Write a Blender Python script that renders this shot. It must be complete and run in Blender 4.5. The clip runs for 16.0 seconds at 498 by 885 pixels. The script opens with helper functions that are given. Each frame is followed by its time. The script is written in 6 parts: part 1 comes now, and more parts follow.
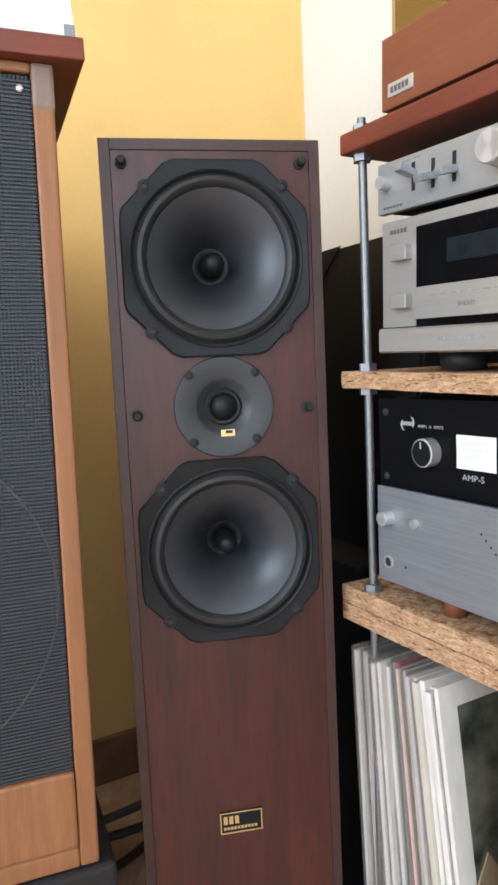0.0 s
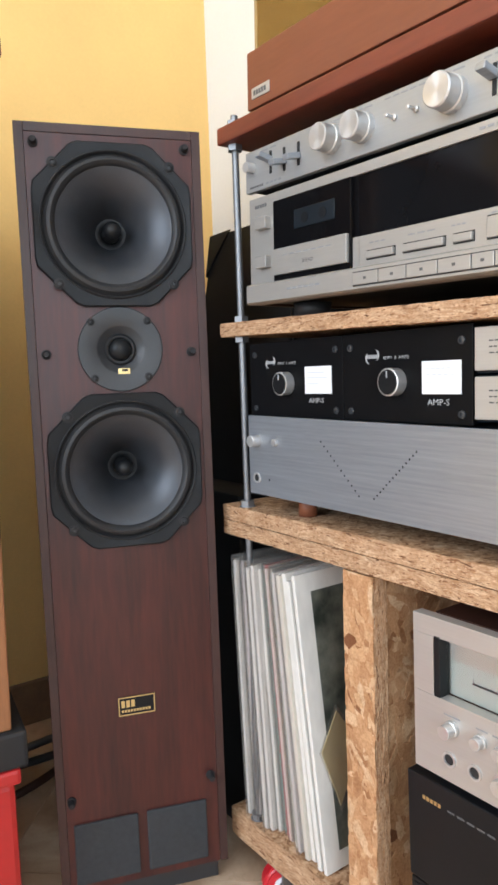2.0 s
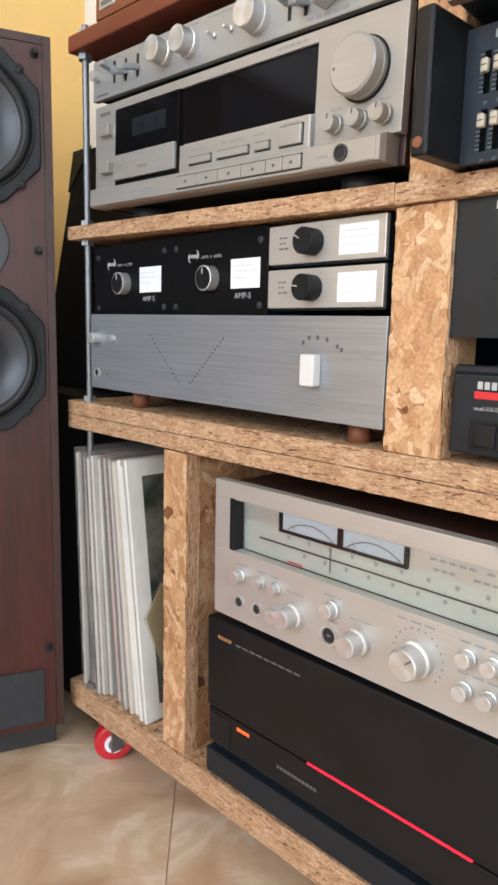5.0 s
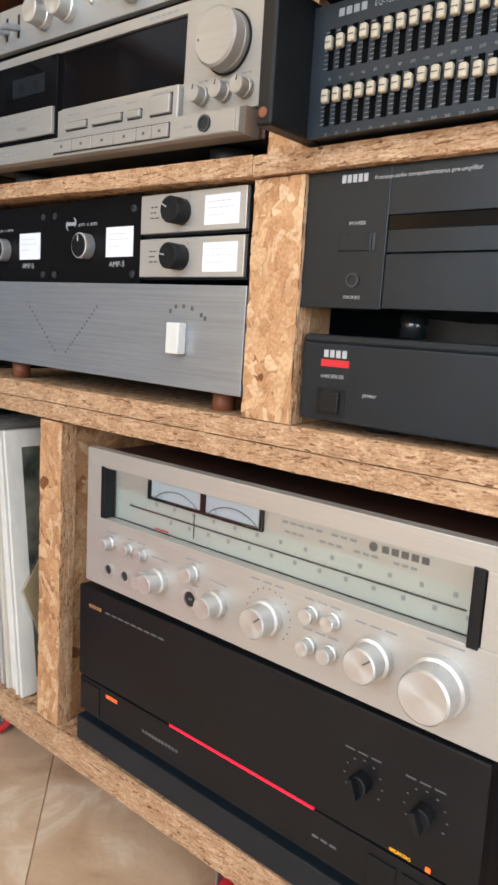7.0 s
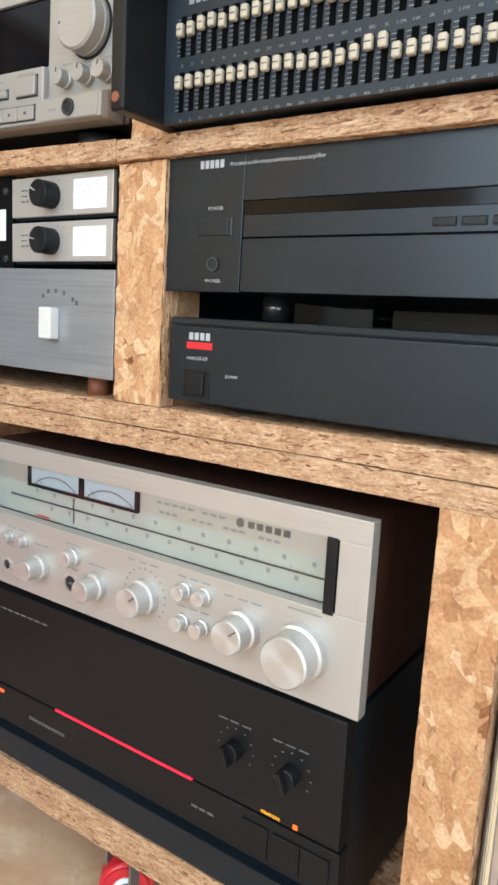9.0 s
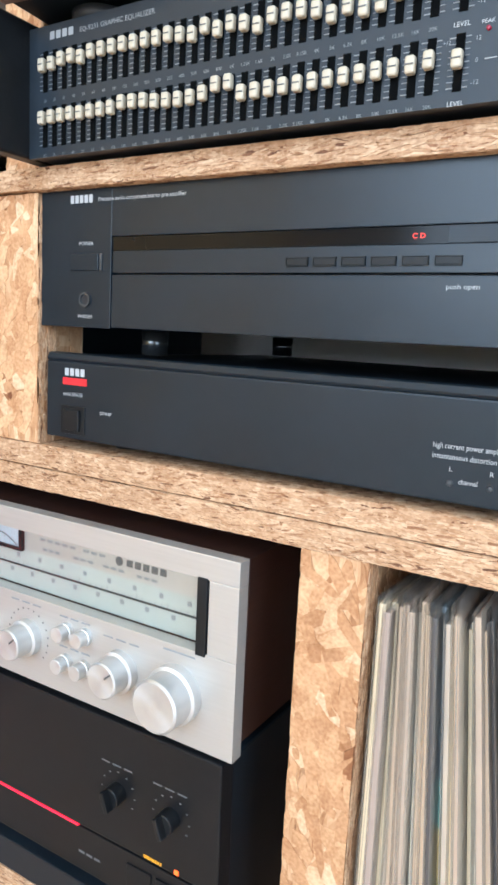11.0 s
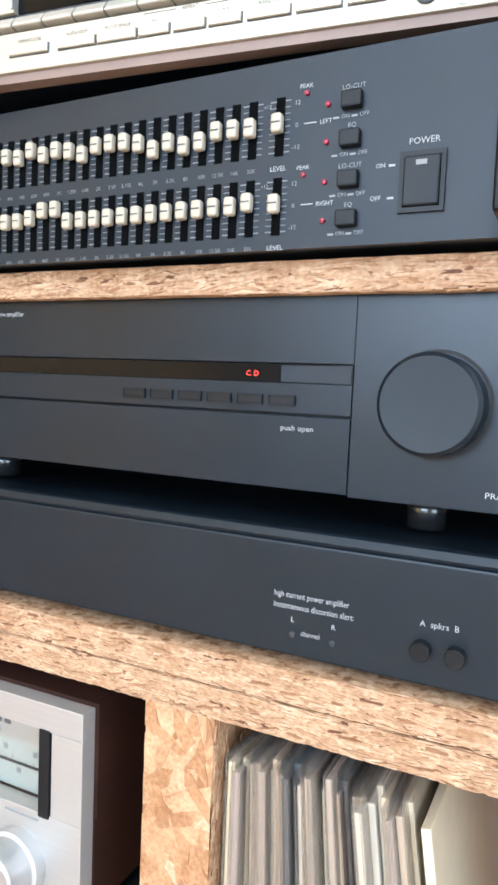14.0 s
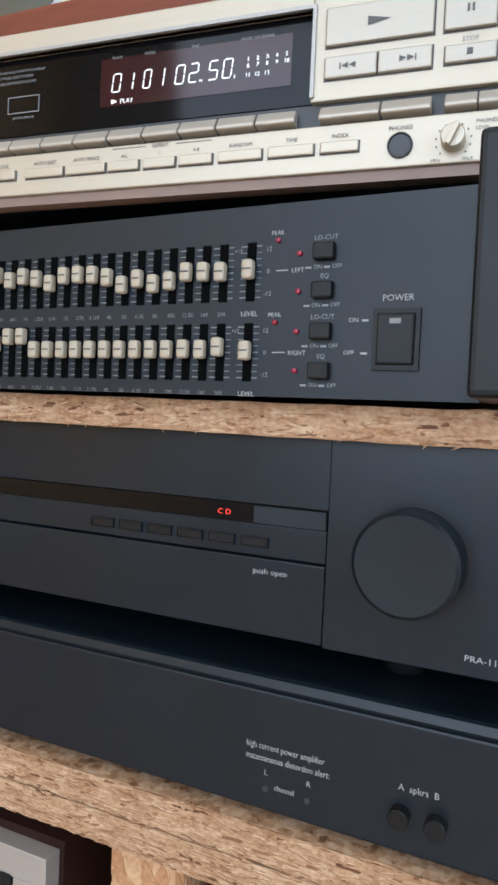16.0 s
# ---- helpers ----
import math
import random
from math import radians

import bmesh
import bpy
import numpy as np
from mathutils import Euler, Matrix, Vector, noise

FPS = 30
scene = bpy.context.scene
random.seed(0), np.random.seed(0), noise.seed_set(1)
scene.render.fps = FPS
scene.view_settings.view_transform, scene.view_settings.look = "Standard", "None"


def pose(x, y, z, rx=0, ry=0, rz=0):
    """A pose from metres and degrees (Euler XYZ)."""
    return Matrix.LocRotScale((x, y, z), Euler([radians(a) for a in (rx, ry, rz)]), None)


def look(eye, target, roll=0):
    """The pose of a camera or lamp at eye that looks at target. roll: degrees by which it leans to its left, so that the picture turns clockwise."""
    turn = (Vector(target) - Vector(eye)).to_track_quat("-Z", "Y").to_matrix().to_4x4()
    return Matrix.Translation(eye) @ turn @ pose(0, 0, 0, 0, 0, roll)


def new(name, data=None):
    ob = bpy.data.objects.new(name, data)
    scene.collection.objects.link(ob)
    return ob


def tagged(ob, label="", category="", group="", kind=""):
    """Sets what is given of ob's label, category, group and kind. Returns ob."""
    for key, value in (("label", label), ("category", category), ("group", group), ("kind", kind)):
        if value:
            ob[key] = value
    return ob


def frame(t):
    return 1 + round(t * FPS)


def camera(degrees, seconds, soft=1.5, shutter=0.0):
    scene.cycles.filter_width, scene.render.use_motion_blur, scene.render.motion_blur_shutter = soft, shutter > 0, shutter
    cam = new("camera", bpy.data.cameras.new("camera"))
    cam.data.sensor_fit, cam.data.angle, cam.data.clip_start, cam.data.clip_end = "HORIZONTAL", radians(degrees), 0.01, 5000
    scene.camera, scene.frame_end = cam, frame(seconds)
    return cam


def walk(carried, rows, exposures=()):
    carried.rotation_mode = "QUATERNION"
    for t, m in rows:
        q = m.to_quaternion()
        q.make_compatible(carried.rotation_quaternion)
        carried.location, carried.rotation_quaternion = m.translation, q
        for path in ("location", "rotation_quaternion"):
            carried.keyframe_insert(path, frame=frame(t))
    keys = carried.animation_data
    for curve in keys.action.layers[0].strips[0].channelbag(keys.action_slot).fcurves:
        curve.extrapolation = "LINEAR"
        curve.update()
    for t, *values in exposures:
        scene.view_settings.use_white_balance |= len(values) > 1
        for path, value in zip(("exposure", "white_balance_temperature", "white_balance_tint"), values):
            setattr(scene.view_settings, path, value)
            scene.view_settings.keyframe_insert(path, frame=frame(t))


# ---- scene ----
cam = camera(39.6, 16.0, soft=2.9)
PATH = [
    (0, (0.031, 0.061, 0.67), (-1.707, 1.025, 0.449), -2.6),
    (0.5, (0.062, 0.048, 0.646), (-1.639, 1.074, 0.416), -2.8),
    (1, (0.103, 0.045, 0.624), (-1.574, 1.114, 0.407), -2.6),
    (1.5, (0.136, 0.039, 0.615), (-1.524, 1.139, 0.424), -2.6),
    (2, (0.17, 0.022, 0.602), (-1.458, 1.166, 0.407), -2.0),
    (2.5, (0.202, 0.016, 0.596), (-1.387, 1.21, 0.374), -1.5),
    (3, (0.221, 0.015, 0.581), (-1.344, 1.232, 0.316), -0.8),
    (3.5, (0.239, 0.014, 0.567), (-1.289, 1.27, 0.271), -0.4),
    (4, (0.256, 0.018, 0.557), (-1.235, 1.313, 0.243), 0.1),
    (6.5, (0.32, 0.041, 0.525), (-1.007, 1.503, 0.211), 3.1),
    (7, (0.332, 0.051, 0.523), (-0.945, 1.555, 0.197), 3.5),
    (7.5, (0.342, 0.054, 0.524), (-0.897, 1.591, 0.201), 3.4),
    (8, (0.356, 0.061, 0.52), (-0.829, 1.638, 0.19), 3.4),
    (8.5, (0.364, 0.064, 0.521), (-0.785, 1.667, 0.19), 3.2),
    (9, (0.374, 0.067, 0.52), (-0.732, 1.698, 0.181), 3.3),
    (9.5, (0.383, 0.072, 0.519), (-0.669, 1.737, 0.174), 3.7),
    (12, (0.44, 0.129, 0.56), (-0.572, 1.837, 0.317), 2.9),
    (12.5, (0.443, 0.138, 0.566), (-0.54, 1.868, 0.363), 2.8),
    (13, (0.437, 0.156, 0.573), (-0.473, 1.925, 0.368), 2.3),
    (13.5, (0.445, 0.159, 0.576), (-0.44, 1.942, 0.38), 2.4),
    (14, (0.45, 0.159, 0.587), (-0.434, 1.947, 0.438), 2.5),
    (14.5, (0.449, 0.155, 0.603), (-0.425, 1.951, 0.491), 2.8),
    (15, (0.455, 0.154, 0.621), (-0.417, 1.952, 0.554), 2.8),
    (15.5, (0.456, 0.158, 0.636), (-0.427, 1.952, 0.598), 2.5),
    (16, (0.447, 0.174, 0.64), (-0.403, 1.983, 0.57), 2.6),
]
walk(cam, [(t, look(eye, target, roll)) for t, eye, target, roll in PATH], [(0, 0.0, 6080, 5), (3, -0.12, 6250, 6), (4, -0.18, 6300, 6), (7, -0.18, 6300, 5), (9.5, -0.02, 5900, 1), (11.8, 0.35, 5400, 1), (13, 0.45, 5460, 3), (14, 0.35, 5500, 3), (15, -0.30, 5550, 3), (16, -0.60, 5680, 5)])

# ---- light ----
FLOOR = -0.020
WALL_W, WALL_N, WALL_E, WALL_S, CEIL = -1.07, 0.82, 2.1, -2.0, 2.5


def world_light():
    w = bpy.data.worlds.new("sky")
    scene.world = w
    w.use_nodes = True
    nt = w.node_tree
    sky = nt.nodes.new("ShaderNodeTexSky")
    sky.sky_type, sky.sun_disc = "NISHITA", False
    sky.sun_elevation, sky.sun_rotation = radians(48), radians(330)
    bg = nt.nodes["Background"]
    bg.inputs["Strength"].default_value = 0.12
    nt.links.new(sky.outputs[0], bg.inputs[0])


def area(name, m, sx, sy, power, colour):
    d = bpy.data.lights.new(name, "AREA")
    d.shape, d.size, d.size_y, d.energy, d.color = "RECTANGLE", sx, sy, power, colour
    ob = new(name, d)
    ob.matrix_world = m
    return ob


world_light()
sun_data = bpy.data.lights.new("sun", "SUN")
sun_data.energy, sun_data.angle, sun_data.color = 2.5, radians(0.5), (1, 0.95, 0.87)
new("sun", sun_data).matrix_world = look((0, 0, 6), (1.6, -2.77, 2.4))
area("window_light", look((0.20, WALL_S + 0.08, 1.35), (0.1, 0.6, 0.8)), 1.5, 1.5, 64, (0.86, 0.905, 1.0))
# Added fill lamp from the right; no source is known there.
area("balcony_door_light", look((WALL_E - 0.08, -0.75, 1.2), (0.0, -0.2, 0.8)), 1.1, 1.7, 34, (0.85, 0.905, 1.0))


# ---- materials ----
def mat(name, base, rough=0.5, metal=0.0, var=0.12, scale=40.0, stretch=(1, 1, 1), bump=0.0, spec=0.5, two=None, coat=0.0, detail=6.0, fine=None):
    """A principled surface with noise in colour, roughness and relief at two sizes."""
    m = bpy.data.materials.new(name)
    m.use_nodes = True
    nt = m.node_tree
    p = nt.nodes["Principled BSDF"]
    p.inputs["Metallic"].default_value, p.inputs["Specular IOR Level"].default_value = metal, spec
    p.inputs["Coat Weight"].default_value = coat
    co = nt.nodes.new("ShaderNodeTexCoord")
    mp = nt.nodes.new("ShaderNodeMapping")
    mp.inputs["Scale"].default_value = stretch
    nt.links.new(co.outputs["Object"], mp.inputs["Vector"])
    n1 = nt.nodes.new("ShaderNodeTexNoise")
    n1.inputs["Scale"].default_value, n1.inputs["Detail"].default_value = scale, detail
    nt.links.new(mp.outputs[0], n1.inputs["Vector"])
    n2 = nt.nodes.new("ShaderNodeTexNoise")
    n2.inputs["Scale"].default_value, n2.inputs["Detail"].default_value = fine or scale * 7, 3
    nt.links.new(mp.outputs[0], n2.inputs["Vector"])
    mx = nt.nodes.new("ShaderNodeMix")
    mx.data_type = "FLOAT"
    mx.inputs[0].default_value = 0.35
    nt.links.new(n1.outputs["Fac"], mx.inputs[2])
    nt.links.new(n2.outputs["Fac"], mx.inputs[3])
    ramp = nt.nodes.new("ShaderNodeValToRGB")
    b = Vector(base)
    lo = two if two else tuple(b * (1 - var))
    hi = tuple(min(1.0, c * (1 + var)) for c in base) if not two else base
    ramp.color_ramp.elements[0].position, ramp.color_ramp.elements[1].position = 0.32, 0.68
    ramp.color_ramp.elements[0].color, ramp.color_ramp.elements[1].color = (*lo, 1), (*hi, 1)
    nt.links.new(mx.outputs[0], ramp.inputs[0])
    nt.links.new(ramp.outputs[0], p.inputs["Base Color"])
    rr = nt.nodes.new("ShaderNodeMapRange")
    rr.inputs["To Min"].default_value, rr.inputs["To Max"].default_value = max(0.02, rough - 0.08), min(1, rough + 0.1)
    nt.links.new(n1.outputs["Fac"], rr.inputs[0])
    nt.links.new(rr.outputs[0], p.inputs["Roughness"])
    if bump:
        bp = nt.nodes.new("ShaderNodeBump")
        bp.inputs["Strength"].default_value, bp.inputs["Distance"].default_value = bump, 0.002
        nt.links.new(mx.outputs[0], bp.inputs["Height"])
        nt.links.new(bp.outputs[0], p.inputs["Normal"])
    return m


def osb(name, edge=False):
    """Oriented strand board: big flat flakes on the face, thin torn layers on the sawn edge."""
    m = bpy.data.materials.new(name)
    m.use_nodes = True
    nt = m.node_tree
    p = nt.nodes["Principled BSDF"]
    p.inputs["Roughness"].default_value, p.inputs["Specular IOR Level"].default_value = 0.72, 0.25
    co = nt.nodes.new("ShaderNodeTexCoord")
    ns = nt.nodes.new("ShaderNodeTexNoise")
    ns.inputs["Scale"].default_value, ns.inputs["Detail"].default_value = (26 if edge else 9), 3
    nt.links.new(co.outputs["Object"], ns.inputs["Vector"])
    warp = nt.nodes.new("ShaderNodeMix")
    warp.data_type, warp.blend_type = "RGBA", "LINEAR_LIGHT"
    warp.inputs[0].default_value = 0.004 if edge else 0.03
    nt.links.new(co.outputs["Object"], warp.inputs[6])
    nt.links.new(ns.outputs["Color"], warp.inputs[7])

    def flakes(scale, rot):
        mp = nt.nodes.new("ShaderNodeMapping")
        mp.inputs["Scale"].default_value, mp.inputs["Rotation"].default_value = scale, rot
        nt.links.new(warp.outputs[2], mp.inputs["Vector"])
        v = nt.nodes.new("ShaderNodeTexVoronoi")
        v.inputs["Scale"].default_value, v.inputs["Randomness"].default_value = 1.0, 1.0
        nt.links.new(mp.outputs[0], v.inputs["Vector"])
        sep = nt.nodes.new("ShaderNodeSeparateColor")
        nt.links.new(v.outputs["Color"], sep.inputs[0])
        return sep.outputs[0], v.outputs["Distance"]
    if edge:
        a, da = flakes((170, 170, 700), (0, 0.06, 0))
        b, db = flakes((340, 340, 860), (0, -0.3, 0.3))
    else:
        a, da = flakes((190, 120, 52), (0, 0.6, 0.0))
        b, db = flakes((230, 120, 44), (0, -0.9, 0.5))
    mx = nt.nodes.new("ShaderNodeMix")
    mx.data_type = "FLOAT"
    mx.inputs[0].default_value = 0.45
    nt.links.new(a, mx.inputs[2])
    nt.links.new(b, mx.inputs[3])
    fine = nt.nodes.new("ShaderNodeTexNoise")
    fine.inputs["Scale"].default_value, fine.inputs["Detail"].default_value = 1.0, 5
    mpf = nt.nodes.new("ShaderNodeMapping")
    mpf.inputs["Scale"].default_value = (90, 90, 500) if edge else (420, 420, 70)
    nt.links.new(warp.outputs[2], mpf.inputs["Vector"])
    nt.links.new(mpf.outputs[0], fine.inputs["Vector"])
    mx2 = nt.nodes.new("ShaderNodeMix")
    mx2.data_type = "FLOAT"
    mx2.inputs[0].default_value = 0.34 if edge else 0.50
    nt.links.new(mx.outputs[0], mx2.inputs[2])
    nt.links.new(fine.outputs["Fac"], mx2.inputs[3])
    ramp = nt.nodes.new("ShaderNodeValToRGB")
    cols = [(0.22, (0.20, 0.095, 0.045)), (0.38, (0.41, 0.228, 0.118)), (0.54, (0.53, 0.322, 0.180)), (0.76, (0.67, 0.460, 0.295))] if edge else \
        [(0.22, (0.27, 0.122, 0.055)), (0.38, (0.43, 0.228, 0.108)), (0.54, (0.53, 0.312, 0.165)), (0.76, (0.66, 0.440, 0.262))]
    el = ramp.color_ramp.elements
    el[0].position, el[0].color = cols[0][0], (*cols[0][1], 1)
    el[1].position, el[1].color = cols[3][0], (*cols[3][1], 1)
    for pos, c in cols[1:3]:
        e = el.new(pos)
        e.color = (*c, 1)
    nt.links.new(mx2.outputs[0], ramp.inputs[0])
    # torn dark flecks between the strands
    fl = nt.nodes.new("ShaderNodeTexNoise")
    fl.inputs["Scale"].default_value, fl.inputs["Detail"].default_value = 1.0, 3
    mpl = nt.nodes.new("ShaderNodeMapping")
    mpl.inputs["Scale"].default_value = (210, 210, 720) if edge else (190, 190, 95)
    mpl.inputs["Rotation"].default_value = (0, 0.1, 0) if edge else (0, 0.7, 0)
    nt.links.new(warp.outputs[2], mpl.inputs["Vector"])
    nt.links.new(mpl.outputs[0], fl.inputs["Vector"])
    fr = nt.nodes.new("ShaderNodeValToRGB")
    fr.color_ramp.elements[0].position, fr.color_ramp.elements[1].position = 0.325, 0.365
    fr.color_ramp.elements[0].color, fr.color_ramp.elements[1].color = (0.30, 0.22, 0.17, 1), (1, 1, 1, 1)
    nt.links.new(fl.outputs["Fac"], fr.inputs[0])
    mul = nt.nodes.new("ShaderNodeMix")
    mul.data_type, mul.blend_type = "RGBA", "MULTIPLY"
    mul.inputs[0].default_value = 0.5
    nt.links.new(ramp.outputs[0], mul.inputs[6])
    nt.links.new(fr.outputs[0], mul.inputs[7])
    nt.links.new(mul.outputs[2], p.inputs["Base Color"])
    bp = nt.nodes.new("ShaderNodeBump")
    bp.inputs["Strength"].default_value, bp.inputs["Distance"].default_value = (0.9 if edge else 0.35), 0.0015
    nt.links.new(mx2.outputs[0], bp.inputs["Height"])
    nt.links.new(bp.outputs[0], p.inputs["Normal"])
    return m


def strands(name, tones):
    """Loose wood strands, each with a tone of its own and a fine grain."""
    m = bpy.data.materials.new(name)
    m.use_nodes = True
    nt = m.node_tree
    p = nt.nodes["Principled BSDF"]
    p.inputs["Roughness"].default_value, p.inputs["Specular IOR Level"].default_value = 0.62, 0.3
    geo = nt.nodes.new("ShaderNodeNewGeometry")
    ramp = nt.nodes.new("ShaderNodeValToRGB")
    el = ramp.color_ramp.elements
    el[0].position, el[0].color = tones[0][0], (*tones[0][1], 1)
    el[1].position, el[1].color = tones[-1][0], (*tones[-1][1], 1)
    for pos, c in tones[1:-1]:
        el.new(pos).color = (*c, 1)
    nt.links.new(geo.outputs["Random Per Island"], ramp.inputs[0])
    co = nt.nodes.new("ShaderNodeTexCoord")
    blot, grain = nt.nodes.new("ShaderNodeTexNoise"), nt.nodes.new("ShaderNodeTexNoise")
    blot.inputs["Scale"].default_value, blot.inputs["Detail"].default_value = 45, 4
    grain.inputs["Scale"].default_value, grain.inputs["Detail"].default_value = 420, 4
    mixed = nt.nodes.new("ShaderNodeMix")
    mixed.data_type = "FLOAT"
    mixed.inputs[0].default_value = 0.5
    for n, k in ((blot, 2), (grain, 3)):
        nt.links.new(co.outputs["Object"], n.inputs["Vector"])
        nt.links.new(n.outputs["Fac"], mixed.inputs[k])
    shade = nt.nodes.new("ShaderNodeValToRGB")
    shade.color_ramp.elements[0].position, shade.color_ramp.elements[1].position = 0.36, 0.60
    shade.color_ramp.elements[0].color, shade.color_ramp.elements[1].color = (0.66, 0.56, 0.48, 1), (1, 1, 1, 1)
    nt.links.new(mixed.outputs[0], shade.inputs[0])
    mul = nt.nodes.new("ShaderNodeMix")
    mul.data_type, mul.blend_type = "RGBA", "MULTIPLY"
    mul.inputs[0].default_value = 1.0
    nt.links.new(ramp.outputs[0], mul.inputs[6])
    nt.links.new(shade.outputs[0], mul.inputs[7])
    nt.links.new(mul.outputs[2], p.inputs["Base Color"])
    bp = nt.nodes.new("ShaderNodeBump")
    bp.inputs["Strength"].default_value, bp.inputs["Distance"].default_value = 0.3, 0.001
    nt.links.new(grain.outputs["Fac"], bp.inputs["Height"])
    nt.links.new(bp.outputs[0], p.inputs["Normal"])
    return m


def marble_tile(name):
    """Beige tile with cloudy patches, torn pale veins and small pits."""
    m = bpy.data.materials.new(name)
    m.use_nodes = True
    nt = m.node_tree
    p = nt.nodes["Principled BSDF"]
    co, info = nt.nodes.new("ShaderNodeTexCoord"), nt.nodes.new("ShaderNodeObjectInfo")
    shift = nt.nodes.new("ShaderNodeVectorMath")
    shift.operation = "MULTIPLY_ADD"
    shift.inputs[1].default_value, shift.inputs[2].default_value = (7.0, 5.0, 3.0), (0, 0, 0)
    nt.links.new(info.outputs["Random"], shift.inputs[0])
    nt.links.new(co.outputs["Object"], shift.inputs[2])

    def field(scale, detail, distortion, stops):
        n, r = nt.nodes.new("ShaderNodeTexNoise"), nt.nodes.new("ShaderNodeValToRGB")
        n.inputs["Scale"].default_value, n.inputs["Detail"].default_value, n.inputs["Distortion"].default_value = scale, detail, distortion
        nt.links.new(shift.outputs[0], n.inputs["Vector"])
        el = r.color_ramp.elements
        el[0].position, el[0].color = stops[0][0], (*stops[0][1], 1)
        el[1].position, el[1].color = stops[-1][0], (*stops[-1][1], 1)
        for pos, c in stops[1:-1]:
            el.new(pos).color = (*c, 1)
        nt.links.new(n.outputs["Fac"], r.inputs[0])
        return r.outputs[0], n.outputs["Fac"]
    base, cloud = field(9, 9, 1.2, [(0.30, (0.44, 0.275, 0.165)), (0.44, (0.56, 0.385, 0.250)), (0.56, (0.64, 0.465, 0.315)), (0.64, (0.74, 0.60, 0.45)), (0.70, (0.66, 0.49, 0.34))])
    vein, vf = field(15, 6, 2.6, [(0.475, (0, 0, 0)), (0.497, (0.16, 0.16, 0.16)), (0.520, (0, 0, 0))])
    mx = nt.nodes.new("ShaderNodeMix")
    mx.data_type = "RGBA"
    nt.links.new(vein, mx.inputs[0])
    nt.links.new(base, mx.inputs[6])
    mx.inputs[7].default_value = (0.34, 0.20, 0.115, 1)
    nt.links.new(mx.outputs[2], p.inputs["Base Color"])
    rr = nt.nodes.new("ShaderNodeMapRange")
    rr.inputs["To Min"].default_value, rr.inputs["To Max"].default_value = 0.28, 0.48
    nt.links.new(cloud, rr.inputs[0])
    nt.links.new(rr.outputs[0], p.inputs["Roughness"])
    bp = nt.nodes.new("ShaderNodeBump")
    bp.inputs["Strength"].default_value, bp.inputs["Distance"].default_value = 0.15, 0.001
    nt.links.new(cloud, bp.inputs["Height"])
    nt.links.new(bp.outputs[0], p.inputs["Normal"])
    return m


def turned(m, amount):
    """Concentric lathe marks: the sheen runs round the piece's own axis."""
    nt = m.node_tree
    tan = nt.nodes.new("ShaderNodeTangent")
    tan.direction_type, tan.axis = "RADIAL", "Y"
    p = nt.nodes["Principled BSDF"]
    p.inputs["Anisotropic"].default_value = amount
    nt.links.new(tan.outputs[0], p.inputs["Tangent"])
    return m


def glow(name, colour, strength):
    m = bpy.data.materials.new(name)
    m.use_nodes = True
    p = m.node_tree.nodes["Principled BSDF"]
    p.inputs["Base Color"].default_value = (*colour, 1)
    p.inputs["Emission Color"].default_value, p.inputs["Emission Strength"].default_value = (*colour, 1), strength
    return m


def clear(name, tint, amount, rough=0.03, milk=0.0):
    """Thin clear sheet: tinted see-through mixed with a glossy face."""
    m = bpy.data.materials.new(name)
    m.use_nodes = True
    nt = m.node_tree
    out = nt.nodes["Material Output"]
    nt.nodes.remove(nt.nodes["Principled BSDF"])
    tr = nt.nodes.new("ShaderNodeBsdfTransparent")
    tr.inputs[0].default_value = (*tint, 1)
    gl = nt.nodes.new("ShaderNodeBsdfGlossy")
    gl.inputs["Roughness"].default_value = rough
    lw = nt.nodes.new("ShaderNodeLayerWeight")
    lw.inputs[0].default_value = 0.5
    pw = nt.nodes.new("ShaderNodeMath")
    pw.operation = "POWER"
    pw.inputs[1].default_value = 4.0
    nt.links.new(lw.outputs["Facing"], pw.inputs[0])
    fr = nt.nodes.new("ShaderNodeMath")
    fr.operation = "MULTIPLY_ADD"
    fr.inputs[1].default_value, fr.inputs[2].default_value = 0.6, amount
    nt.links.new(pw.outputs[0], fr.inputs[0])
    mx = nt.nodes.new("ShaderNodeMixShader")
    nt.links.new(fr.outputs[0], mx.inputs[0])
    nt.links.new(tr.outputs[0], mx.inputs[1])
    nt.links.new(gl.outputs[0], mx.inputs[2])
    last = mx
    if milk:
        haze, last = nt.nodes.new("ShaderNodeBsdfDiffuse"), nt.nodes.new("ShaderNodeMixShader")
        haze.inputs[0].default_value = (0.80, 0.78, 0.75, 1)
        last.inputs[0].default_value = milk
        nt.links.new(mx.outputs[0], last.inputs[1])
        nt.links.new(haze.outputs[0], last.inputs[2])
    nt.links.new(last.outputs[0], out.inputs[0])
    return m


OSB_FACE, OSB_EDGE = osb("strand_board_face"), osb("strand_board_edge", True)
FLAKES = strands("board_face_flakes", [(0.0, (0.20, 0.075, 0.032)), (0.03, (0.36, 0.17, 0.075)), (0.07, (0.50, 0.272, 0.135)), (0.5, (0.60, 0.350, 0.182)), (0.8, (0.67, 0.430, 0.24)), (1.0, (0.75, 0.54, 0.345))])
SPLINTERS = strands("board_edge_strands", [(0.0, (0.14, 0.06, 0.03)), (0.05, (0.34, 0.175, 0.09)), (0.12, (0.49, 0.298, 0.168)), (0.6, (0.58, 0.380, 0.228)), (1.0, (0.68, 0.485, 0.315))])
YELLOW = mat("yellow_wall_paint", (0.92, 0.600, 0.215), 0.75, var=0.05, scale=6, bump=0.15, fine=220)
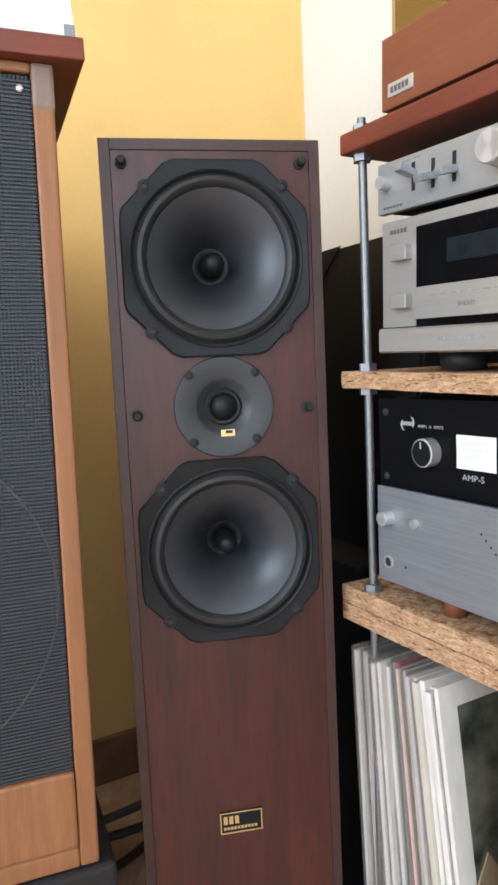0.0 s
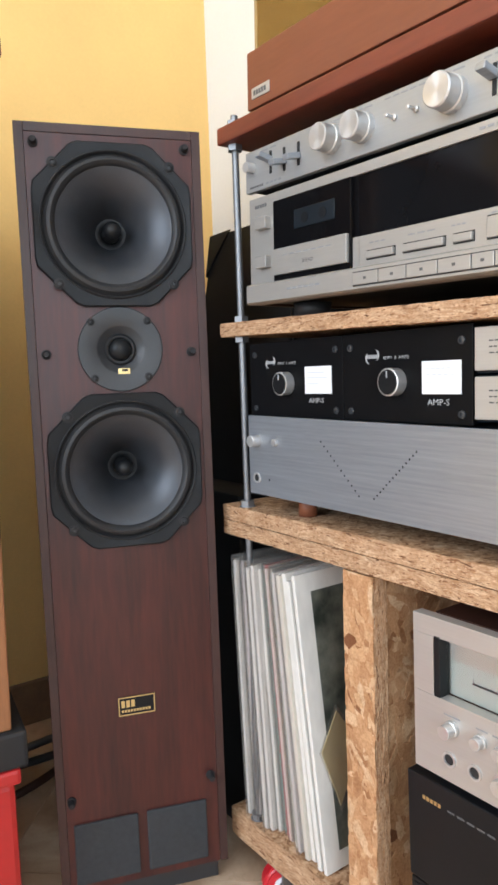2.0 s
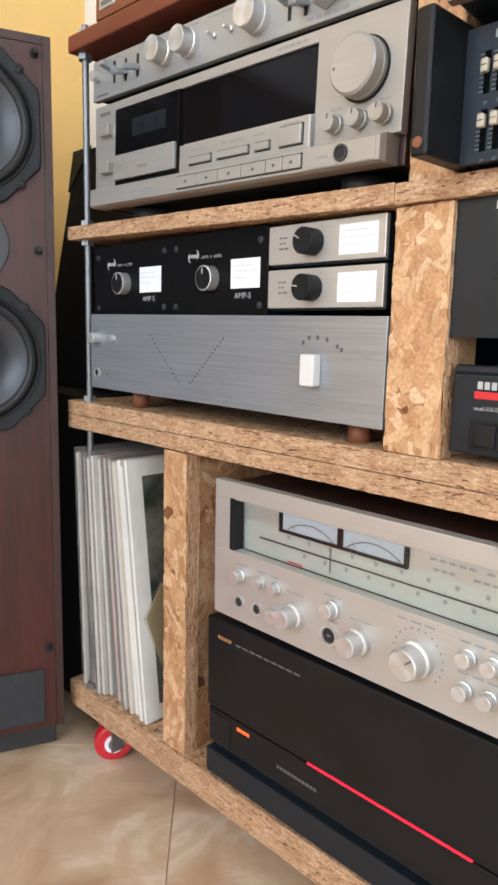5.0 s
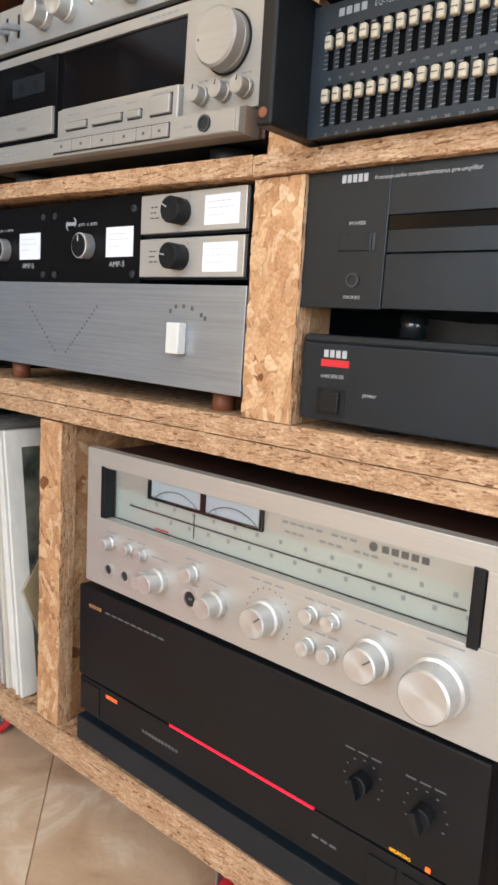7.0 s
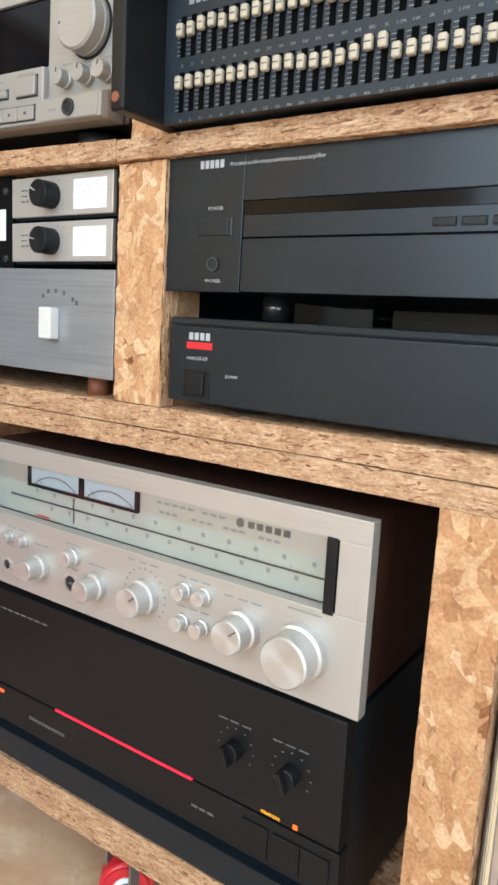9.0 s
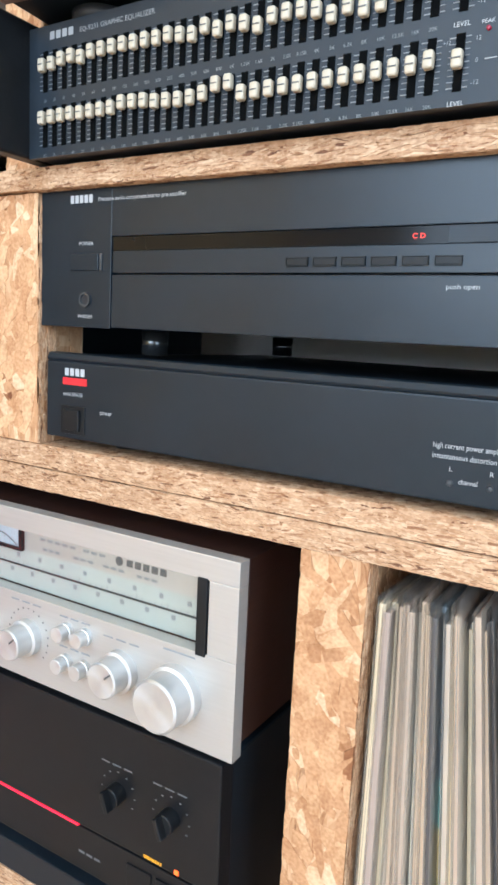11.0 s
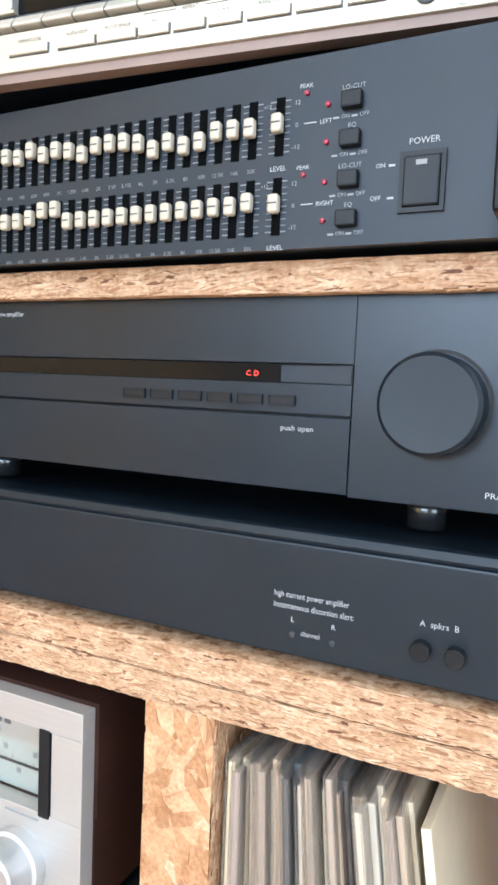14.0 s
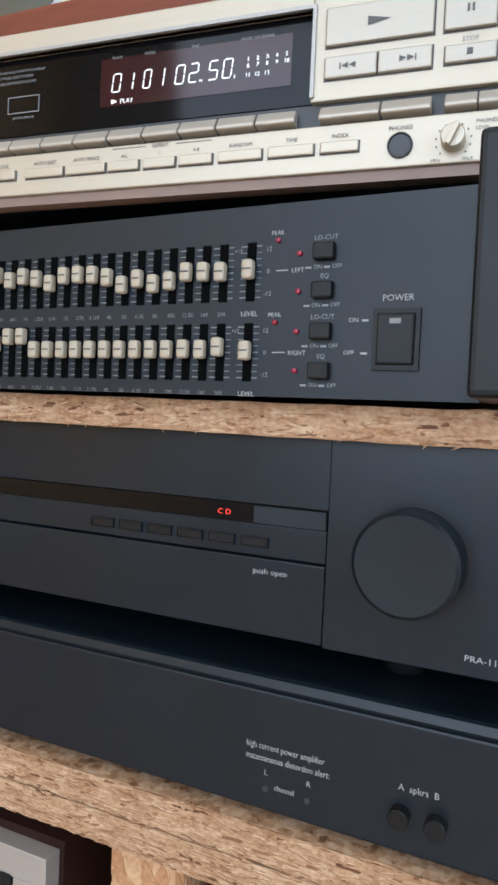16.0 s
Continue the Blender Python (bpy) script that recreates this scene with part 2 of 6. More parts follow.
WHITE = mat("white_wall_paint", (0.80, 0.79, 0.76), 0.75, var=0.03, scale=6, bump=0.15, fine=220)
ROSE = mat("rosewood_vinyl", (0.082, 0.0180, 0.0135), 0.40, var=0.6, two=(0.028, 0.0085, 0.0078), scale=5, stretch=(7, 7, 0.7), bump=0.05)
ROSE_EDGE = mat("dark_rosewood_frame", (0.062, 0.027, 0.022), 0.45, two=(0.033, 0.015, 0.014), scale=5, stretch=(9, 9, 0.9), bump=0.05)
OAK = mat("light_oak_veneer", (0.34, 0.148, 0.060), 0.48, two=(0.235, 0.096, 0.038), scale=6, stretch=(14, 14, 1.0), bump=0.08)
MAHOG = mat("red_mahogany_board", (0.20, 0.045, 0.022), 0.45, two=(0.13, 0.027, 0.014), scale=5, stretch=(1, 8, 8), bump=0.05)
BROWNLAM = mat("reddish_brown_plinth", (0.21, 0.065, 0.03), 0.45, two=(0.165, 0.047, 0.022), scale=5, stretch=(1, 8, 8), bump=0.05)
SILVER = mat("brushed_silver", (0.505, 0.485, 0.456), 0.42, 0.5, var=0.05, scale=12, stretch=(1, 1, 40), bump=0.03)
STEEL = mat("brushed_steel_panel", (0.345, 0.368, 0.400), 0.34, 0.55, var=0.14, scale=6, stretch=(1.5, 1, 60), bump=0.05)
CHAMP = mat("champagne_metal", (0.405, 0.388, 0.362), 0.45, 0.45, var=0.05, scale=12, stretch=(1, 1, 30), bump=0.02)
CDGOLD = mat("pale_gold_metal", (0.53, 0.472, 0.372), 0.45, 0.4, var=0.04, scale=12, stretch=(1, 1, 30), bump=0.02)
KEYGREY = mat("silver_grey_key", (0.48, 0.440, 0.372), 0.45, 0.4, var=0.04, scale=12, stretch=(1, 1, 30), bump=0.02)
KNOB = turned(mat("turned_aluminium", (0.60, 0.595, 0.585), 0.34, 0.65, var=0.06, scale=30, bump=0.02), 0.75)
ZINC = mat("zinc_plated_steel", (0.25, 0.255, 0.265), 0.5, 0.85, var=0.15, scale=60, bump=0.1)
BLACKMET = mat("black_anodised_metal", (0.0080, 0.0085, 0.0100), 0.40, var=0.2, scale=14, bump=0.02, spec=0.24)
NAVYMET = mat("blue_black_anodised_metal", (0.0058, 0.0120, 0.0200), 0.32, var=0.2, scale=14, bump=0.02, spec=0.38)
CHARC = mat("charcoal_painted_metal", (0.0075, 0.0125, 0.0185), 0.40, var=0.15, scale=14, bump=0.03, spec=0.34)
BLACKPL = mat("black_plastic", (0.0085, 0.0092, 0.0105), 0.42, var=0.25, scale=30, bump=0.05, spec=0.26)
MATTBLACK = mat("matt_black", (0.012, 0.012, 0.013), 0.7, var=0.2, scale=30, bump=0.06)
RUBBER = mat("black_rubber", (0.016, 0.016, 0.017), 0.55, var=0.2, scale=50)
CONE = mat("grey_polypropylene_cone", (0.050, 0.054, 0.062), 0.42, 0.5, var=0.12, scale=12, spec=0.6)
GREYPL = mat("dark_grey_plastic", (0.034, 0.036, 0.039), 0.45, var=0.12, scale=50, bump=0.05)
SMOKE = mat("smoked_black_window", (0.005, 0.0048, 0.0055), 0.06, var=0.2, scale=6, spec=0.14)
FELT = mat("grey_foam_port_cover", (0.036, 0.038, 0.041), 0.95, var=0.2, scale=160, bump=0.5)
GOLD = mat("gold_foil", (0.72, 0.55, 0.25), 0.35, 0.8, var=0.1, scale=60)
CREAM = mat("cream_plastic", (0.46, 0.400, 0.300), 0.42, var=0.1, scale=60)
LABELWHITE = mat("white_paper_label", (0.80, 0.82, 0.86), 0.6, var=0.04, scale=30)
INKWHITE = mat("white_print", (0.42, 0.43, 0.44), 0.6, var=0.04, scale=80)
INKGREY = mat("grey_print", (0.27, 0.28, 0.29), 0.6, var=0.05, scale=80)
INKMID = mat("mid_grey_print", (0.20, 0.207, 0.215), 0.6, var=0.05, scale=80)
INKDIM = mat("dim_print", (0.12, 0.122, 0.125), 0.6, var=0.05, scale=80)
INKFAINT = mat("faint_print", (0.55, 0.57, 0.61), 0.6, var=0.05, scale=80)
SLATE = mat("slate_black_panel", (0.0135, 0.0195, 0.0275), 0.45, var=0.15, scale=14, bump=0.03, spec=0.36)
MESHGREY = mat("blue_grey_mesh", (0.030, 0.035, 0.043), 0.5, var=0.15, scale=60)
MESHRIM = mat("bright_mesh_ring", (0.062, 0.068, 0.076), 0.45, var=0.15, scale=60)
TAUPE = mat("taupe_corner_veneer", (0.24, 0.165, 0.13), 0.5, var=0.12, scale=20, bump=0.05)
WHITEPL = mat("white_plastic", (0.66, 0.655, 0.63), 0.35, var=0.05, scale=40)
VOID = mat("slot_black", (0.0025, 0.0028, 0.003), 0.9, var=0.1, scale=40, spec=0.05)
GLOSSFOOT = mat("glossy_dark_foot", (0.10, 0.105, 0.11), 0.16, 0.8, var=0.1, scale=40)
INKDARK = mat("dark_print", (0.10, 0.10, 0.10), 0.6, var=0.05, scale=80)
REDPL = mat("red_plastic", (0.55, 0.02, 0.03), 0.35, var=0.12, scale=30)
REDCRATE = mat("glossy_red_plastic", (0.44, 0.022, 0.022), 0.3, var=0.1, scale=12)
WALNUT = mat("walnut_side", (0.048, 0.018, 0.011), 0.5, two=(0.028, 0.010, 0.007), scale=6, stretch=(9, 1, 9), bump=0.06)
FOOTWOOD = mat("cherry_wood_block", (0.24, 0.08, 0.036), 0.55, two=(0.16, 0.05, 0.022), scale=12, stretch=(1, 8, 8))
SATINBLACK = mat("satin_black_panel", (0.0048, 0.0048, 0.0055), 0.45, var=0.15, scale=30, bump=0.02, spec=0.12)
GREYMETAL = mat("grey_brushed_panel", (0.385, 0.392, 0.392), 0.42, 0.5, var=0.06, scale=12, stretch=(1, 1, 40), bump=0.03)
SKIRT = mat("brown_skirting_tile", (0.21, 0.125, 0.072), 0.5, var=0.18, scale=20, bump=0.05)
METERFACE = mat("meter_paper", (0.44, 0.49, 0.55), 0.5, var=0.04, scale=20)
DIALGREEN = mat("pale_dial_panel", (0.50, 0.488, 0.462), 0.42, 0.4, var=0.05, scale=20)
SCALEGREEN = mat("pale_green_scale_strip", (0.455, 0.492, 0.468), 0.3, 0.1, var=0.05, scale=20)
TILE = marble_tile("beige_marble_tile")
GROUT = mat("grout", (0.54, 0.385, 0.265), 0.9, var=0.1, scale=60)
GLASS = clear("clear_glass", (0.97, 0.975, 0.965), 0.03)
ACRYLIC = clear("amber_acrylic", (0.72, 0.63, 0.46), 0.03, 0.12)
POLY = clear("clear_polythene", (0.975, 0.965, 0.95), 0.045, 0.3, 0.05)
GLOWRED, GLOWORANGE = glow("red_light", (1.0, 0.012, 0.045), 0.95), glow("orange_light", (1.0, 0.13, 0.015), 1.2)
GLOWYELLOW, GLOWWHITE = glow("amber_light", (1.0, 0.45, 0.02), 1.2), glow("display_light", (0.95, 0.95, 0.9), 1.0)
GLOWLED = glow("led_display_red", (1.0, 0.05, 0.03), 1.3)
REDFILTER = mat("dark_red_filter", (0.030, 0.007, 0.008), 0.08, var=0.15, scale=20, spec=0.3)
REDLED = mat("unlit_red_led", (0.27, 0.014, 0.04), 0.25, var=0.1, scale=50)


# ---- building helpers ----
def thing(name, x, y, z, label, category, group="", rx=0, ry=0, rz=0, kind=""):
    """An Empty at a thing's base; its parts are given in the thing's own axes."""
    e = new(name)
    e.empty_display_size = 0.05
    e.matrix_world = pose(x, y, z, rx, ry, rz)
    return tagged(e, label, category, group, kind)


def part(name, bm, material, parent, label=""):
    me = bpy.data.meshes.new(name)
    bm.to_mesh(me)
    bm.free()
    me.materials.append(material)
    ob = new(name, me)
    ob.parent = parent
    return tagged(ob, label)


def box_into(bm, x0, x1, y0, y1, z0, z1, bevel=0.0, seg=2):
    r = bmesh.ops.create_cube(bm, size=1, matrix=Matrix.Translation(((x0 + x1) / 2, (y0 + y1) / 2, (z0 + z1) / 2)) @ Matrix.Diagonal((abs(x1 - x0), abs(y1 - y0), abs(z1 - z0), 1)))
    if bevel:
        es = list({e for v in r["verts"] for e in v.link_edges})
        bmesh.ops.bevel(bm, geom=es, offset=bevel, segments=seg, profile=0.6, affect="EDGES")
    return bm


def box(name, parent, material, xs, ys, zs, bevel=0.0, label="", seg=2):
    return part(name, box_into(bmesh.new(), *xs, *ys, *zs, bevel, seg), material, parent, label)


def boxes(name, parent, material, rows, label="", bevel=0.0):
    """One part made of several blocks, such as a frame."""
    bm = bmesh.new()
    for r in rows:
        box_into(bm, *r, bevel)
    return part(name, bm, material, parent, label)


def lathe(name, parent, material, x, z, profile, label="", n=40, smooth=True):
    """A turned piece on an axis along y: profile of (radius, y) from back to front."""
    bm = bmesh.new()
    rings = []
    for r, y in profile:
        if r < 1e-5:
            rings.append([bm.verts.new((x, y, z))])
        else:
            rings.append([bm.verts.new((x + r * math.cos(2 * math.pi * i / n), y, z + r * math.sin(2 * math.pi * i / n))) for i in range(n)])
    for a, b in zip(rings, rings[1:]):
        for i in range(n):
            j = (i + 1) % n
            if len(a) == 1 and len(b) > 1:
                bm.faces.new((a[0], b[j], b[i]))
            elif len(b) == 1 and len(a) > 1:
                bm.faces.new((a[i], a[j], b[0]))
            elif len(a) > 1:
                bm.faces.new((a[i], a[j], b[j], b[i]))
    bmesh.ops.recalc_face_normals(bm, faces=bm.faces)
    if smooth:
        for f in bm.faces:
            f.smooth = True
        for e in bm.edges:
            if len(e.link_faces) == 2 and e.calc_face_angle(0) > radians(40):
                e.smooth = False
    return part(name, bm, material, parent, label)


def knob(name, parent, material, x, z, y0, length, r, label="", line=None, turn=0.0, skirt=0.0, n=40):
    """A round control knob; line: the material of its pointer, turned that many degrees."""
    prof = [(r + skirt, y0)] + ([(r + skirt, y0 - length * 0.3), (r, y0 - length * 0.34)] if skirt else []) + \
        [(r, y0 - length + r * 0.08), (r * 0.92, y0 - length), (0, y0 - length + r * 0.05)]
    k = lathe(name, parent, material, x, z, prof, label, n)
    if line:
        bm = box_into(bmesh.new(), -r * 0.045, r * 0.045, -0.0006, 0.0004, r * 0.35, r * 0.9)
        bm.transform(Matrix.Translation((x, y0 - length, z)) @ Matrix.Rotation(radians(turn), 4, "Y"))
        part("pointer", bm, line, k)
    return k


def words(text, parent, material, x, z, y, size, align="LEFT", squeeze=1.0, shear=0.0, name="lettering"):
    """Printed words on a face that looks towards -y."""
    c = bpy.data.curves.new("print", "FONT")
    c.body, c.size, c.align_x, c.resolution_u, c.shear = text, size, align, 2, shear
    ob = bpy.data.objects.new("print", c)
    me = bpy.data.meshes.new_from_object(ob)
    me.transform(Matrix.Translation((x, y, z)) @ Matrix.Rotation(radians(90), 4, "X") @ Matrix.Diagonal((squeeze, 1, 1, 1)))
    me.name = name
    me.materials.clear()
    me.materials.append(material)
    o = new(name, me)
    o.parent = parent
    bpy.data.objects.remove(ob)
    bpy.data.curves.remove(c)
    return o


def bars(parent, material, x, z, y, width, height, name="print_bar", gaps=1):
    """Small print that cannot be read, or a maker's mark, as plain bars."""
    bm = bmesh.new()
    w = width / gaps
    for i in range(gaps):
        box_into(bm, x + i * w, x + i * w + w * (0.72 if gaps > 1 else 1), y - 0.0003, y, z, z + height)
    return part(name, bm, material, parent)


def board(name, parent, x0, x1, y0, y1, z0, z1, slope=0.0, layers=1, label=""):
    """A strand board with a slightly torn sawn edge; slope: rise of its right end per metre."""
    th = (z1 - z0) / layers
    for k in range(layers):
        bm = bmesh.new()
        nx = max(2, int((x1 - x0) / 0.006))
        a, b = z0 + k * th + (0.0004 if k else 0), z0 + (k + 1) * th - (0.0004 if k < layers - 1 else 0)
        cols = []
        for i in range(nx + 1):
            x = x0 + (x1 - x0) * i / nx
            s = slope * (x - x0)
            j = [0.0011 * noise.noise((x * 60, k * 7 + q * 3.1, 2.2)) for q in range(4)]
            cols.append([bm.verts.new(v) for v in ((x, y0 + abs(j[0]) + 0.0006, a + s + j[1] * 0.5), (x, y0 + j[2] * 0.6, a + s + th * 0.3), (x, y0 + j[3] * 0.6, a + s + th * 0.7), (x, y0 + abs(j[1]) + 0.0006, b + s + j[0] * 0.5), (x, y1, b + s), (x, y1, a + s))])
        for c, d in zip(cols, cols[1:]):
            for i in range(6):
                bm.faces.new((c[i], d[i], d[(i + 1) % 6], c[(i + 1) % 6]))
        bm.faces.new(cols[0])
        bm.faces.new(list(reversed(cols[-1])))
        bmesh.ops.recalc_face_normals(bm, faces=bm.faces)
        part(name, bm, OSB_EDGE, parent, label)
        strand_sheet("strand_layer", parent, SPLINTERS, (x0, x1), (a + 0.0002, b - 0.0002), lambda u, v, h: (u, y0 + 0.0003 - h, v + slope * (u - x0)), 2.5, (0.003, 0.018), (0.0006, 0.0018), 8, (0.0001, 0.0008), int(z0 * 1e4) + k, "sawn edge of pressed strands")


def clip(poly, axis, limit, sign):
    out = []
    for i, a in enumerate(poly):
        b = poly[(i + 1) % len(poly)]
        da, db = sign * (a[axis] - limit), sign * (b[axis] - limit)
        if da <= 0:
            out.append(a)
        if (da < 0 < db) or (db < 0 < da):
            k = da / (da - db)
            out.append((a[0] + (b[0] - a[0]) * k, a[1] + (b[1] - a[1]) * k))
    return out


def strand_sheet(name, parent, material, us, vs, place, cover, lengths, widths, spread, lift, seed, label="", mean=0.0):
    """Pressed wood strands on one side of a board: thin uneven slivers that lie over one another.
    place(u, v, h) gives the point at u, v on the board, h above it; cover: how often the area is laid over."""
    rnd = random.Random(seed)
    area_left = (us[1] - us[0]) * (vs[1] - vs[0]) * cover
    verts, faces = [], []
    while area_left > 0:
        l, w = lengths[0] + (lengths[1] - lengths[0]) * rnd.random() ** 1.8, rnd.uniform(*widths)
        if rnd.random() < 0.22:
            l, w = l * 0.3, w * 0.55
        area_left -= l * w * 0.8
        a = radians(mean + rnd.gauss(0, spread))
        c, si = math.cos(a), math.sin(a)
        cu, cv = rnd.uniform(*us), rnd.uniform(*vs)
        pts = [(-l * 0.5, w * rnd.uniform(-0.3, 0.2)), (-l * rnd.uniform(0.25, 0.42), -w * 0.5), (l * rnd.uniform(0.2, 0.44), -w * rnd.uniform(0.35, 0.5)), (l * 0.5, w * rnd.uniform(-0.3, 0.3)), (l * rnd.uniform(0.2, 0.42), w * 0.5), (-l * rnd.uniform(0.15, 0.4), w * rnd.uniform(0.35, 0.5))]
        poly = [(cu + x * c - y * si, cv + x * si + y * c) for x, y in pts]
        for axis, limit, sign in ((0, us[0], -1), (0, us[1], 1), (1, vs[0], -1), (1, vs[1], 1)):
            poly = clip(poly, axis, limit, sign) if len(poly) > 2 else []
        if len(poly) < 3:
            continue
        h, tilt = rnd.uniform(*lift), rnd.uniform(-0.35, 0.35) * lift[1]
        n, k = len(poly), len(verts)
        verts += [place(u, v, max(0.00005, h + tilt * ((u - cu) * c + (v - cv) * si) / l)) for u, v in poly] + [place(u, v, -0.0012) for u, v in poly]
        faces.append(tuple(range(k, k + n)))
        faces += [(k + i, k + n + i, k + n + (i + 1) % n, k + (i + 1) % n) for i in range(n)]
    me = bpy.data.meshes.new(name)
    me.from_pydata(verts, [], faces)
    me.materials.append(material)
    ob = new(name, me)
    ob.parent = parent
    return tagged(ob, label, kind="stuff")


# ---- room ----
def room():
    t = 0.12
    box_w = tagged(box("wall_west", None, YELLOW, (WALL_W - t, WALL_W), (WALL_S - t, WALL_N + t), (FLOOR - 0.1, CEIL)), "yellow painted plaster wall", "wall", kind="structure")
    tagged(box("wall_north", None, WHITE, (WALL_W, WALL_E + t), (WALL_N, WALL_N + t), (FLOOR - 0.1, CEIL)), "white painted plaster wall behind the rack", "wall", kind="structure")
    x0, x1, z0, z1 = -0.60, 1.00, 0.55, 2.15
    tagged(boxes("wall_south", None, WHITE, [(WALL_W, x0, WALL_S - t, WALL_S, FLOOR - 0.1, CEIL), (x1, WALL_E + t, WALL_S - t, WALL_S, FLOOR - 0.1, CEIL), (x0, x1, WALL_S - t, WALL_S, FLOOR - 0.1, z0), (x0, x1, WALL_S - t, WALL_S, z1, CEIL)]), "white plaster wall with a window opening", "wall", kind="structure")
    # East side is unseen; its opening is added to suit the fill lamp.
    y0, y1, zz = -1.35, -0.15, 2.1
    tagged(boxes("wall_east", None, WHITE, [(WALL_E, WALL_E + t, WALL_S, y0, FLOOR - 0.1, CEIL), (WALL_E, WALL_E + t, y1, WALL_N, FLOOR - 0.1, CEIL), (WALL_E, WALL_E + t, y0, y1, zz, CEIL)]), "unseen white plaster wall with an opening added for a lamp", "wall", kind="structure")
    tagged(box("ceiling", None, WHITE, (WALL_W - t, WALL_E + t), (WALL_S - t, WALL_N + t), (CEIL, CEIL + 0.1)), "white ceiling", "ceiling", kind="structure")
    tagged(box("baseboard", None, SKIRT, (WALL_W, WALL_W + 0.012), (WALL_S, WALL_N), (FLOOR, 0.058), 0.003), "beige tiled skirting along the yellow wall", "baseboard", kind="structure")
    f = tagged(box("floor", None, GROUT, (WALL_W - t, WALL_E + t), (WALL_S - t, WALL_N + t), (FLOOR - 0.1, FLOOR - 0.0015)), "beige marbled floor tiles", "floor", kind="structure")
    return f


floor_slab = room()
TILE_SIZE, TILE_TURN = 0.45, radians(49)


def floor_tiles():
    """Square tiles laid on the diagonal and cut along the walls."""
    c, si = math.cos(TILE_TURN), math.sin(TILE_TURN)
    for i in range(-9, 10):
        for j in range(-9, 10):
            a0, b0, g = 0.1575 + i * TILE_SIZE, 0.6765 + j * TILE_SIZE, 0.0009
            poly = [(a * c - b * si, a * si + b * c) for a, b in ((a0 + g, b0 + g), (a0 + TILE_SIZE - g, b0 + g), (a0 + TILE_SIZE - g, b0 + TILE_SIZE - g), (a0 + g, b0 + TILE_SIZE - g))]
            for axis, limit, sign in ((0, WALL_W, -1), (0, WALL_E, 1), (1, WALL_S, -1), (1, WALL_N, 1)):
                poly = clip(poly, axis, limit, sign) if len(poly) > 2 else []
            if len(poly) < 3:
                continue
            cx, cy, n = sum(p[0] for p in poly) / len(poly), sum(p[1] for p in poly) / len(poly), len(poly)
            me = bpy.data.meshes.new("tile")
            me.from_pydata([(x - cx, y - cy, z) for z in (0, -0.006) for x, y in poly], [], [tuple(range(n))] + [(k, n + k, n + (k + 1) % n, (k + 1) % n) for k in range(n)])
            me.materials.append(TILE)
            o = new("tile", me)
            o.location = (cx, cy, FLOOR)
            o.parent = floor_slab


# ---- the rack ----
RX0, RX1, RY0, RY1 = -0.51, 0.56, 0.46, 0.79


